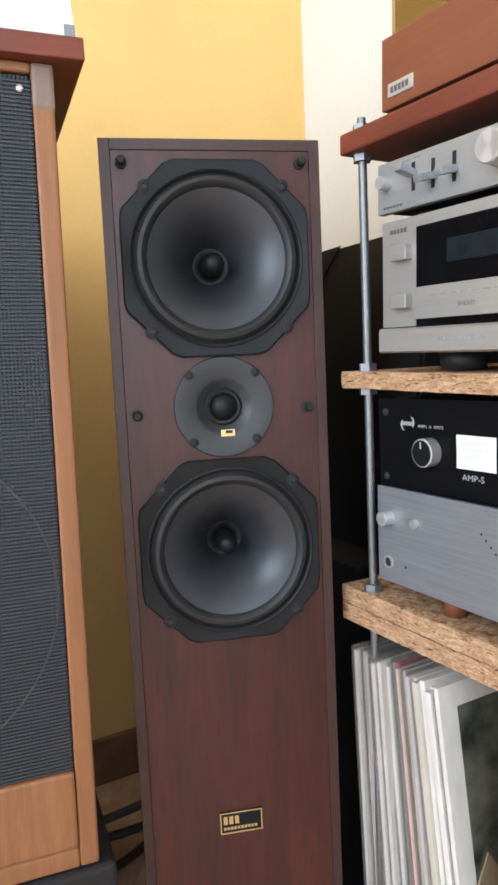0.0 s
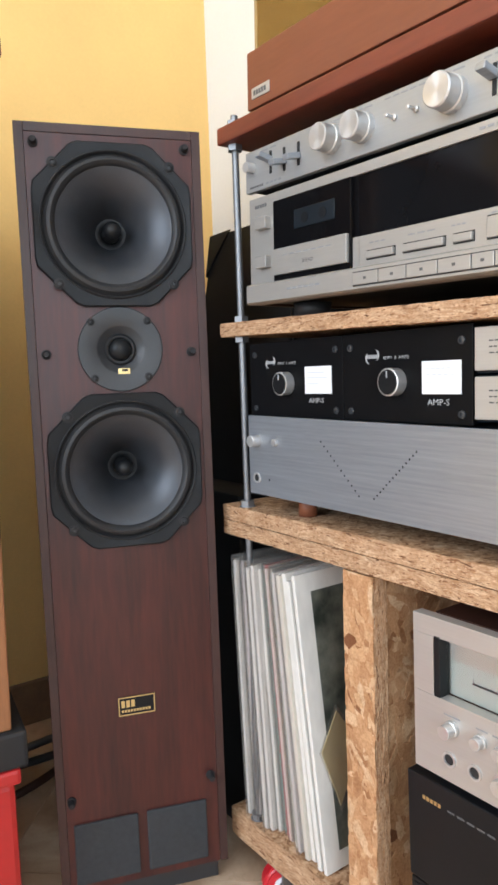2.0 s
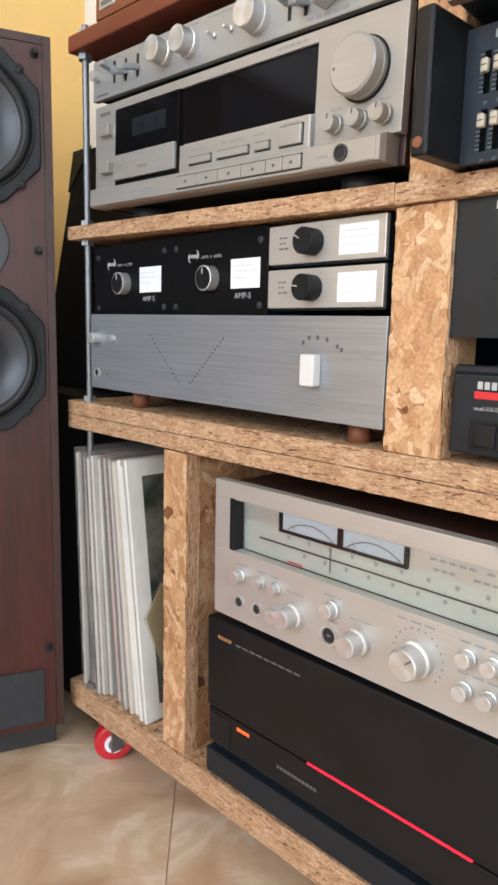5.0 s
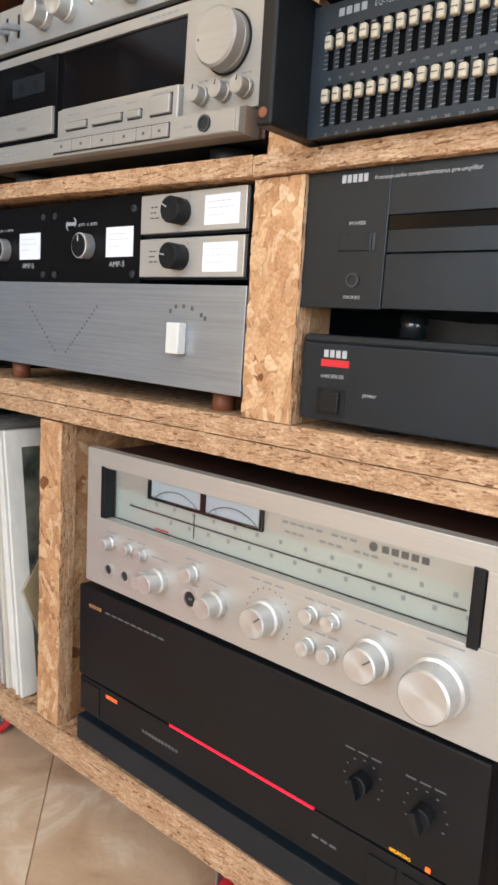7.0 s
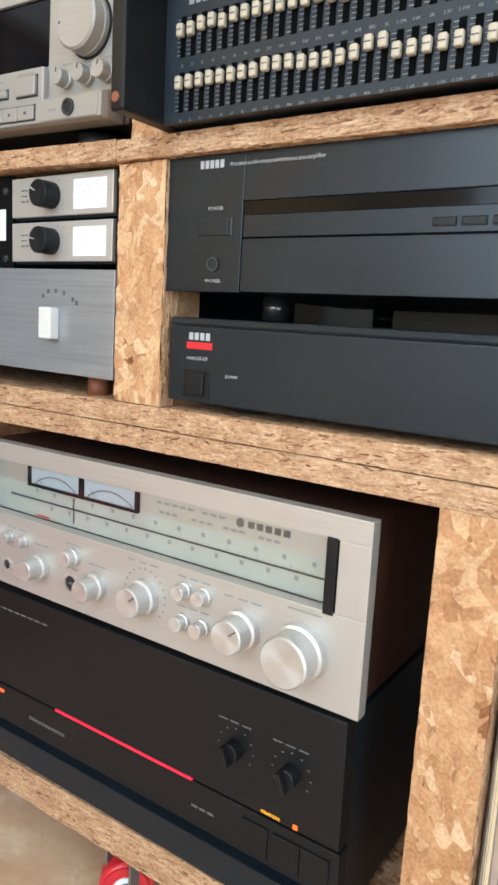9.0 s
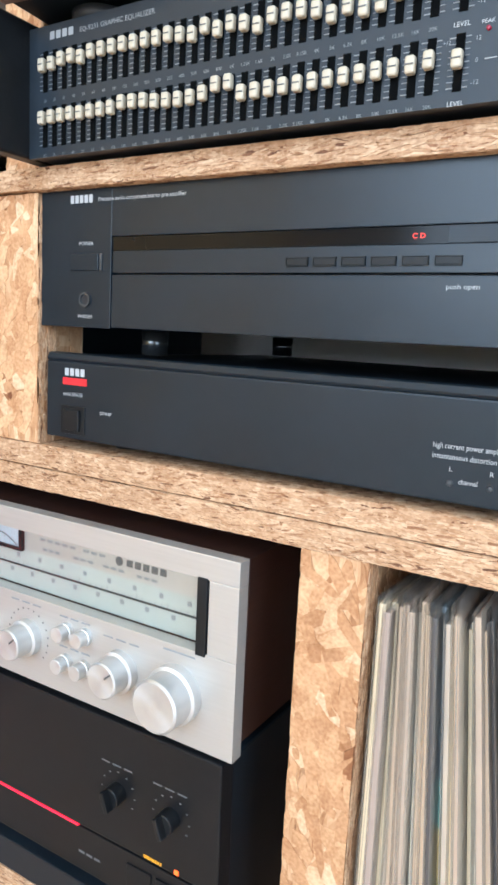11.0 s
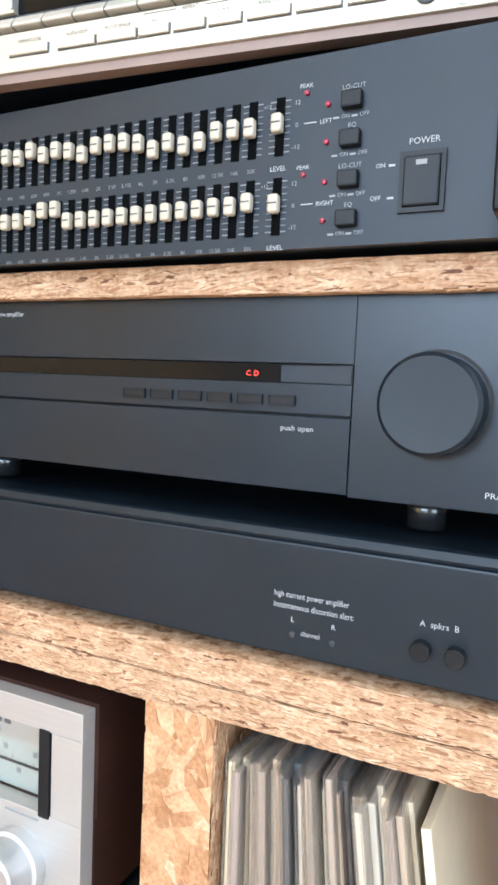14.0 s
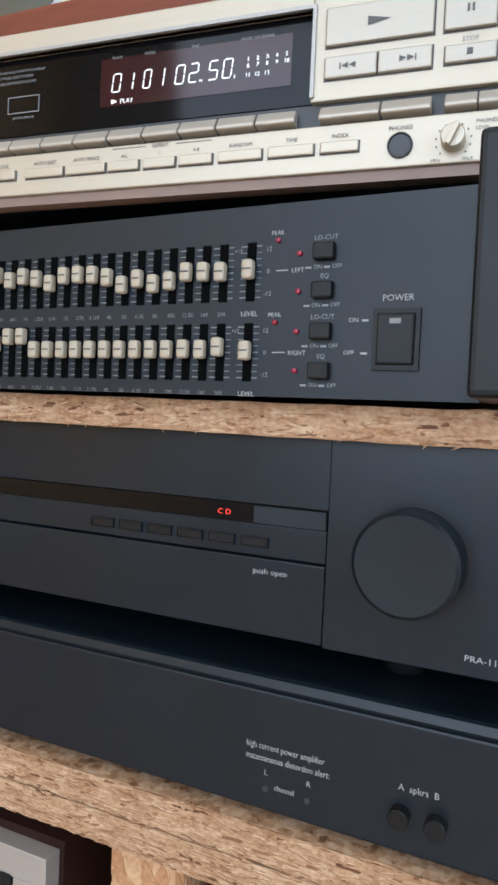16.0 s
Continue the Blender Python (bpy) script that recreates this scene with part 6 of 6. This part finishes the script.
    xp, zp = 0.3600, 0.6730 + pz
    sw = boxes("power_switch", t, BLACKPL, [(xp - 0.0092, xp + 0.0092, -0.0016, 0.0005, zp - 0.0120, zp - 0.0100), (xp - 0.0092, xp + 0.0092, -0.0016, 0.0005, zp + 0.0100, zp + 0.0120), (xp - 0.0092, xp - 0.0074, -0.0016, 0.0005, zp - 0.0100, zp + 0.0100), (xp + 0.0074, xp + 0.0092, -0.0016, 0.0005, zp - 0.0100, zp + 0.0100)], "black framed power switch")
    bm = box_into(bmesh.new(), xp - 0.0073, xp + 0.0073, -0.0030, 0.0004, zp - 0.0098, zp + 0.0098, 0.0008)
    part("rocker", bm, BLACKPL, sw, "black rocker")
    box("rocker_window", sw, INKGREY, (xp - 0.0022, xp + 0.0022), (-0.0034, -0.0029), (zp + 0.0058, zp + 0.0078), 0)
    words("POWER", t, INKWHITE, xp, zp + 0.0150, -0.0003, 0.0036, "CENTER")
    words("ON", t, INKWHITE, xp - 0.0195, zp + 0.0070, -0.0003, 0.0026)
    words("OFF", t, INKWHITE, xp - 0.0212, zp - 0.0060, -0.0003, 0.0026)
    bars(t, INKWHITE, xp - 0.0140, zp + 0.0072, 0, 0.0026, 0.0008)
    bars(t, INKWHITE, xp - 0.0140, zp - 0.0058, 0, 0.0026, 0.0008)
    bars(t, INKGREY, x0 + 0.004, 0.0712, 0, 0.022, 0.0046, "maker_mark", 4)
    words("EQ-9231 GRAPHIC EQUALIZER", t, INKGREY, x0 + 0.0300, 0.0714, -0.0003, 0.0042, "LEFT", 1.05)
    lathe("rack_screw", t, FOOTWOOD, 0.0060, -0.0085 + 0.0165, [(0.0035, -0.0385), (0.0030, -0.0395), (0, -0.0398)], "copper screw", 16)


def disc_player():
    t = thing("disc_player", 0.378, 0.448, 0.7375, "pale gold compact disc player with a lit display", "cd player", rz=6)
    L, R, H = -0.345, 0.089, 0.0815
    z0 = -0.7375
    box("body", t, CHARC, (L + 0.003, R - 0.003), (0.010, 0.27), (0.002, H - 0.001), 0.001, "dark metal casing")
    dx0, dx1, dz0, dz1 = -0.2035, -0.0375, 0.7725 + z0, 0.8085 + z0
    for xa, xb, za, zb_ in ((L, R, 0.0045, 0.0235), (L, dx0 - 0.0001, 0.0335, H), (dx1 + 0.0001, R, 0.0335, H), (dx0, dx1, dz1, H)):
        box("front_panel", t, CDGOLD, (xa, xb), (0, 0.011), (za, zb_), 0.0006, "pale gold front panel")
    boxes("display_frame", t, CHAMP, [(dx0 - 0.0015, dx1 + 0.0015, -0.0012, 0.003, dz1, dz1 + 0.0016), (dx0 - 0.0015, dx0, -0.0012, 0.003, dz0, dz1), (dx1, dx1 + 0.0015, -0.0012, 0.003, dz0, dz1)], "thin metal frame")
    w = box("display_window", t, SMOKE, (dx0, dx1), (0.0035, 0.006), (dz0 - 0.0008, dz1), 0, "dark glossy display window")
    box("display_filter", w, REDFILTER, (-0.1390, -0.0470), (0.0032, 0.0036), (0.7805 + z0, 0.8023 + z0), 0, "dark red display filter")
    box("base_strip", t, TAUPE, (L + 0.001, R - 0.001), (0.002, 0.010), (0.0, 0.0044), 0, "narrow taupe base strip")
    box("key_groove", t, GREYPL, (L, R), (0.003, 0.011), (0.0236, 0.0334), 0, "groove with the slanted keys")
    # row of slanted keys in the groove
    xs = [-0.2560 + 0.0178 * i for i in range(13)]
    edges = [(a, a + 0.0170) for a in xs if a + 0.0170 < -0.036] + [(-0.0330, -0.0085), (-0.0078, 0.0115), (0.0165, 0.0285), (0.0290, 0.0370), (0.042, 0.060), (0.061, 0.079)]
    for a, b in edges:
        bm = bmesh.new()
        prof = [(0.003, 0.0245), (-0.0026, 0.0253), (-0.0026, 0.0268), (0.0005, 0.0312), (0.003, 0.0312)]
        p = [bm.verts.new((a, y, z)) for y, z in prof]
        q = [bm.verts.new((b, y, z)) for y, z in prof]
        bm.faces.new(p)
        bm.faces.new(list(reversed(q)))
        for k in range(5):
            bm.faces.new((p[k], q[k], q[(k + 1) % 5], p[(k + 1) % 5]))
        bmesh.ops.recalc_face_normals(bm, faces=bm.faces)
        bmesh.ops.bevel(bm, geom=list(bm.edges), offset=0.0004, segments=1, affect="EDGES")
        part("slanted_key", bm, KEYGREY, t, "slanted metal key")
    # large transport keys with cut-out surrounds
    def key(x0, x1, za, zb, name="key"):
        boxes("key_surround", t, INKDARK, [(x0 - 0.0006, x1 + 0.0006, -0.0002, 0.0, za - 0.0006, zb + 0.0006)])
        return box(name, t, KEYGREY, (x0, x1), (-0.0022, -0.0001), (za, zb), 0.0006, "metal key")
    play = key(-0.0315, 0.0110, 0.7920 + z0, 0.8070 + z0, "play_key")
    key(-0.0315, -0.0104, 0.7790 + z0, 0.7875 + z0)
    key(-0.0098, 0.0108, 0.7790 + z0, 0.7875 + z0)
    key(0.0150, 0.0340, 0.7920 + z0, 0.8062 + z0, "pause_key")
    key(0.0157, 0.0345, 0.7795 + z0, 0.7860 + z0, "stop_key")

    def tri(x, z, w, h, left=False):
        bm = bmesh.new()
        pts = [(x, z + h), (x, z - h), (x + w, z)] if not left else [(x + w, z - h), (x + w, z + h), (x, z)]
        bm.faces.new([bm.verts.new((a, -0.0025, b)) for a, b in pts])
        bmesh.ops.recalc_face_normals(bm, faces=bm.faces)
        part("symbol", bm, INKDARK, t)
    tri(-0.0145, 0.7995 + z0, 0.0090, 0.0018)
    for x in (-0.0245, -0.0215):
        tri(x, 0.7832 + z0, 0.0028, 0.0012, True)
    for x in (-0.0015, 0.0015):
        tri(x, 0.7832 + z0, 0.0028, 0.0012)
    for x, z, w_, h in ((-0.0252, 0.7820, 0.0004, 0.0024), (0.0046, 0.7820, 0.0004, 0.0024), (0.0232, 0.7977, 0.0009, 0.0028), (0.0250, 0.7977, 0.0009, 0.0028), (0.0238, 0.7817, 0.0022, 0.0022)):
        box("symbol", t, INKDARK, (x, x + w_), (-0.0026, -0.0021), (z + z0, z + h + z0))
    words("PLAY", t, INKGREY, -0.0110, 0.8088 + z0, -0.0003, 0.0026, "CENTER")
    words("PAUSE", t, INKGREY, 0.0245, 0.8088 + z0, -0.0003, 0.0026, "CENTER")
    words("STOP", t, INKGREY, 0.0248, 0.7877 + z0, -0.0003, 0.0026, "CENTER")
    zb = 0.7514 + z0
    for x, hw, s in ((-0.1935, 0.0115, "OPEN/CLOSE"), (-0.1655, 0.0105, "AUTO EDIT"), (-0.1430, 0.0105, "AUTO SPACE"), (-0.1232, 0.0078, "ALL"), (-0.1052, 0.0078, "1"), (-0.0876, 0.0078, "A-B"), (-0.0670, 0.0098, "RANDOM"), (-0.0445, 0.0098, "TIME"), (-0.0240, 0.0078, "INDEX")):
        boxes("key_surround", t, INKDARK, [(x - hw - 0.0005, x + hw + 0.0005, -0.0002, 0.0, zb - 0.0026, zb + 0.0025)])
        box("small_key", t, CDGOLD, (x - hw, x + hw), (-0.0018, -0.0001), (zb - 0.0021, zb + 0.0024), 0.0006, "narrow metal key")
        words(s, t, INKDARK, x, zb + 0.0040, -0.0003, 0.0024 if len(s) > 3 else 0.0020, "CENTER")
    words("REPEAT", t, INKDARK, -0.1052, zb + 0.0072, -0.0003, 0.0024, "CENTER")
    bars(t, INKDARK, -0.1295, zb + 0.0080, 0, 0.017, 0.0002)
    bars(t, INKDARK, -0.0975, zb + 0.0080, 0, 0.017, 0.0002)
    lathe("headphone_socket", t, GREYPL, 0.0002, 0.7502 + z0, [(0.0050, 0.0005), (0.0050, -0.0012), (0.0044, -0.0014), (0.0042, -0.0008), (0, -0.0006)], "dark socket cover", 28)
    words("PHONES", t, INKDARK, 0.0002, 0.7563 + z0, -0.0003, 0.0025, "CENTER")
    k = lathe("level_knob", t, CDGOLD, 0.0205, 0.7505 + z0, [(0.0046, 0), (0.0046, -0.0055), (0.0042, -0.0060), (0, -0.0060)], "small metal knob", 28)
    bm = box_into(bmesh.new(), -0.0010, 0.0010, -0.0085, -0.0058, -0.0043, 0.0043, 0.0004)
    bm.transform(Matrix.Translation((0.0205, 0, 0.7505 + z0)) @ Matrix.Rotation(radians(25), 4, "Y"))
    part("knob_grip", bm, CDGOLD, k)
    bm = bmesh.new()
    for i in range(11):
        a = radians(-135 + 27 * i)
        x, z = 0.0205 + 0.0066 * math.sin(a), 0.7505 + z0 + 0.0066 * math.cos(a)
        box_into(bm, x - 0.0003, x + 0.0003, -0.0003, 0, z - 0.0003, z + 0.0003)
    part("level_dots", bm, INKDARK, t)
    words("MIN", t, INKDARK, 0.0140, 0.7425 + z0, -0.0003, 0.0020, "CENTER")
    words("MAX", t, INKDARK, 0.0260, 0.7425 + z0, -0.0003, 0.0020, "CENTER")
    words("PHONES", t, INKDARK, 0.0285, 0.7563 + z0, -0.0003, 0.0021)
    words("LEVEL", t, INKDARK, 0.0285, 0.7538 + z0, -0.0003, 0.0021)
    # the lit display
    y = 0.0031
    for s, x in (("01", -0.1330), ("01", -0.1170), ("02", -0.1010), ("50", -0.0850)):
        for k, ch in enumerate(s):
            digit(w, ch, x + k * 0.0066, 0.7870 + z0, y, 0.0040 if s != "01" or x < -0.13 else 0.0034, 0.0080)
    words("M", w, GLOWWHITE, -0.0892, 0.7865 + z0, y, 0.0020)
    words("S", w, GLOWWHITE, -0.0730, 0.7865 + z0, y, 0.0020)
    for r, row in enumerate(("1 2 3 4 5", "6 7 8 9 10", "11 12 13")):
        for k, s in enumerate(row.split()):
            words(s, w, GLOWWHITE, -0.0665 + 0.0043 * k, (0.7930, 0.7902, 0.7862)[r] + z0, y, 0.0026, "CENTER")
    words("PLAY", w, GLOWWHITE, -0.1285, 0.7815 + z0, y, 0.0030)
    bm = bmesh.new()
    bm.faces.new([bm.verts.new((a, y, b + z0)) for a, b in ((-0.1330, 0.7815), (-0.1298, 0.7826), (-0.1330, 0.7837))])
    part("symbol", bm, GLOWWHITE, w)
    for s, x in (("TRACK", -0.1335), ("INDEX", -0.1165), ("TIME", -0.0935), ("MUSIC CALENDAR", -0.0700)):
        words(s, w, INKGREY, x, 0.8018 + z0, y, 0.0018)
    for k, s in enumerate(("COMPUTED MULTI FUNCTION DISPLAY", "DIRECT MUSIC SELECT SYSTEM", "REMOTE CONTROLLED VOLUME")):
        words(s, w, INKGREY, -0.2000, 0.8020 - 0.0026 * k + z0, y, 0.0017)
    zc = 0.7865 + z0
    boxes("sensor_frame", w, INKGREY, [(-0.1905, -0.1725, y - 0.0002, y + 0.0002, zc - 0.0040, zc - 0.0036), (-0.1905, -0.1725, y - 0.0002, y + 0.0002, zc + 0.0036, zc + 0.0040), (-0.1905, -0.1902, y - 0.0002, y + 0.0002, zc - 0.0036, zc + 0.0036), (-0.1728, -0.1725, y - 0.0002, y + 0.0002, zc - 0.0036, zc + 0.0036)])
    words("REMOTE SENSOR", w, INKGREY, -0.1815, zc - 0.0068, y, 0.0016, "CENTER")
    feet(t, (L + 0.05, R - 0.10), (0.045, 0.22), 0.0076, 0.02)


SEG = {"0": "abcdef", "1": "bc", "2": "abged", "5": "afgcd"}


def digit(parent, ch, x, z, y, w, h):
    """A seven-segment figure, leaning a little."""
    bm = bmesh.new()
    t = 0.00055
    lines = {"a": ((0, h), (w, h)), "b": ((w, h), (w, h / 2)), "c": ((w, h / 2), (w, 0)), "d": ((0, 0), (w, 0)), "e": ((0, 0), (0, h / 2)), "f": ((0, h / 2), (0, h)), "g": ((0, h / 2), (w, h / 2))}
    for s in SEG[ch]:
        (ax, az), (bx, bz) = lines[s]
        g = 0.00035
        if ax == bx:
            lo, hi = min(az, bz) + g, max(az, bz) - g
            q = [(ax - t / 2, lo), (ax + t / 2, lo), (ax + t / 2, hi), (ax - t / 2, hi)]
        else:
            q = [(ax + g, az - t / 2), (bx - g, az - t / 2), (bx - g, az + t / 2), (ax + g, az + t / 2)]
        bm.faces.new([bm.verts.new((x + a + 0.12 * b, y, z + b)) for a, b in q])
    part("figure", bm, GLOWWHITE, parent)


preamplifier()
lower_amplifier()
equaliser()
disc_player()


# ---- record sleeves ----
def cover_art(name, tones, scale):
    m = bpy.data.materials.new(name)
    m.use_nodes = True
    nt = m.node_tree
    p = nt.nodes["Principled BSDF"]
    p.inputs["Roughness"].default_value = 0.4
    co = nt.nodes.new("ShaderNodeTexCoord")
    n = nt.nodes.new("ShaderNodeTexNoise")
    n.inputs["Scale"].default_value, n.inputs["Detail"].default_value, n.inputs["Roughness"].default_value = scale, 5, 0.6
    nt.links.new(co.outputs["Object"], n.inputs["Vector"])
    r = nt.nodes.new("ShaderNodeValToRGB")
    r.color_ramp.elements[0].position, r.color_ramp.elements[1].position = 0.38, 0.66
    r.color_ramp.elements[0].color, r.color_ramp.elements[1].color = (*tones[0], 1), (*tones[1], 1)
    nt.links.new(n.outputs["Fac"], r.inputs[0])
    nt.links.new(r.outputs[0], p.inputs["Base Color"])
    return m


CARDS = [mat("sleeve_card", c, 0.5, var=0.14, scale=14, stretch=(1, 1, 0.4), bump=0.05) for c in ((0.70, 0.675, 0.65), (0.60, 0.565, 0.56), (0.76, 0.735, 0.68), (0.44, 0.395, 0.40), (0.62, 0.50, 0.47), (0.52, 0.475, 0.49), (0.12, 0.14, 0.16), (0.60, 0.55, 0.47))]
WARM = [mat("warm_sleeve_card", c, 0.5, var=0.16, scale=14, stretch=(1, 1, 0.4), bump=0.05) for c in ((0.62, 0.52, 0.41), (0.46, 0.36, 0.275), (0.74, 0.66, 0.53), (0.27, 0.185, 0.14), (0.66, 0.545, 0.37), (0.40, 0.31, 0.255), (0.10, 0.09, 0.085), (0.54, 0.41, 0.29), (0.42, 0.10, 0.10))]
TEAL = mat("teal_sleeve_card", (0.20, 0.36, 0.33), 0.5, var=0.14, scale=14)
LIME = mat("pale_lime_sleeve_card", (0.55, 0.58, 0.36), 0.5, var=0.14, scale=14)
BLUEGREY = mat("blue_grey_sleeve_card", (0.16, 0.21, 0.25), 0.5, var=0.14, scale=14)
GOLDCARD = mat("matt_gold_card", (0.50, 0.40, 0.20), 0.45, 0.2, var=0.12, scale=20)
MOSS = cover_art("mossy_photograph", ((0.02, 0.028, 0.022), (0.21, 0.21, 0.17)), 16)
CREAMCARD = mat("cream_card", (0.72, 0.62, 0.42), 0.5, var=0.08, scale=8, bump=0.05)


def sleeve(x, z, lean, th, card, label, yaw=0.0, front=0.468, height=0.315, wrap=0.0, art=None, border=0.016, group="records"):
    """One record in its sleeve, standing on its lower edge and leaning sideways; wrap: how far its plastic stands out."""
    t = thing("record_sleeve", x, front, z, label, "record", group, ry=lean, rz=yaw)
    box("card_sleeve", t, card, (-th / 2, th / 2), (0, 0.313), (0.0006, height), min(0.0008, th * 0.3))
    if wrap:
        boxes("plastic_outer", t, POLY, [(th / 2 + 0.0003, th / 2 + 0.0005, -wrap, 0.316, 0.0, height + wrap * 1.6), (-th / 2 - 0.0002, -th / 2, -wrap * 0.6, 0.316, 0.0, height + wrap * 1.1)], "clear plastic outer sleeve")
    if art:
        box("cover_picture", t, art, (th / 2 + 0.0001, th / 2 + 0.0004), (border, 0.313 - border), (border, height - border), 0, "printed cover picture")
    return t


def shelf_top(x):
    return 0.0712 + 0.030 * (x + 0.515)


def bay_left():
    rnd = random.Random(11)
    n = 20
    for i in range(n):
        s = i / (n - 1)
        xb = -0.493 + 0.137 * s + rnd.uniform(-0.0006, 0.0006)
        xt = -0.504 + 0.105 * s + rnd.uniform(-0.0008, 0.0008)
        lean = math.degrees(math.atan2(xt - xb, 0.31))
        th = rnd.uniform(0.0042, 0.0066) if i < 15 else 0.0062
        tone = {9: TEAL, 10: WARM[8], 11: CARDS[4], 12: LIME}.get(i)
        card = tone or (CARDS[rnd.choice((0, 1, 2, 0, 5, 1, 3))] if i < 15 else CARDS[2 if i != 16 else 7])
        words_on = "record in a coloured card sleeve among pale ones" if tone else "record in a pale card sleeve leaning on the shelf"
        sleeve(xb, shelf_top(xb), lean, th, card, words_on, rnd.uniform(-0.9, 0.9), 0.466 + rnd.uniform(-0.003, 0.010), 0.311 + rnd.uniform(-0.004, 0.003), rnd.uniform(0.002, 0.006) if i < 15 else 0.0, None, group="records in the left bay")
    sleeve(-0.3465, shelf_top(-0.3465), -7.6, 0.005, CARDS[2], "white-bordered record sleeve with a mossy green photograph", 0, 0.464, 0.316, 0.0, MOSS, 0.02, "records in the left bay")
    # a small gold card wedged between the last sleeve and the upright
    t = thing("gold_card", -0.3425, 0.473, shelf_top(-0.3465), "small gold card in clear plastic wedged beside the records", "card", ry=-7.6)
    for nm, m, d, pts in (("card", GOLDCARD, 0.0, ((0.0, 0.128), (0.026, 0.165), (0.055, 0.12), (0.018, 0.066))), ("plastic_edge", POLY, 0.0016, ((-0.004, 0.129), (0.025, 0.173), (0.059, 0.12), (0.0175, 0.057)))):
        bm = bmesh.new()
        a = [bm.verts.new((d, y, z)) for y, z in pts]
        b = [bm.verts.new((d + (0.0014 if not d else 0.0003), y, z)) for y, z in pts]
        bm.faces.new(a)
        bm.faces.new(list(reversed(b)))
        for k in range(4):
            bm.faces.new((a[k], b[k], b[(k + 1) % 4], a[(k + 1) % 4]))
        bmesh.ops.recalc_face_normals(bm, faces=bm.faces)
        part(nm, bm, m, t)


def bay_right():
    rnd = random.Random(23)
    n = 31
    drift = 0.0
    for i in range(n):
        s = i / (n - 1)
        drift = 0.6 * drift + rnd.uniform(-0.0022, 0.0022)
        xt = 0.293 + 0.090 * s + drift
        xb = 0.293 + 0.142 * s + rnd.uniform(-0.0006, 0.0006)
        last = i == n - 1
        if last:
            xb, xt = 0.4400, 0.392
        lean = math.degrees(math.atan2(xt - xb, 0.31))
        card = CREAMCARD if last else {11: WARM[6], 12: BLUEGREY, 20: WARM[6]}.get(i, WARM[rnd.choice((0, 1, 2, 7, 4, 5, 7, 0, 1, 4, 0))])
        th = rnd.uniform(0.0034, 0.0050)
        t = sleeve(xb, shelf_top(xb), lean, th, card, "cream card record sleeve leaning at the end of the row" if last else "record in a worn card sleeve with a clear plastic outer", rnd.uniform(-1.6, 1.6), 0.468 + rnd.uniform(-0.003, 0.012), 0.298 + rnd.uniform(-0.007, 0.006), 0.0 if last else rnd.uniform(0.002, 0.007), None, group="records in the right bay")
        if i == 12:
            for m, z0, z1 in ((TEAL, 0.17, 0.20), (GOLDCARD, 0.13, 0.17), (WARM[8], 0.06, 0.13)):
                box("spine_band", t, m, (-th / 2 - 0.0001, th / 2 + 0.0001), (-0.0006, 0.0), (z0, z1), 0, "coloured band on the spine")


bay_left()
bay_right()
floor_tiles()
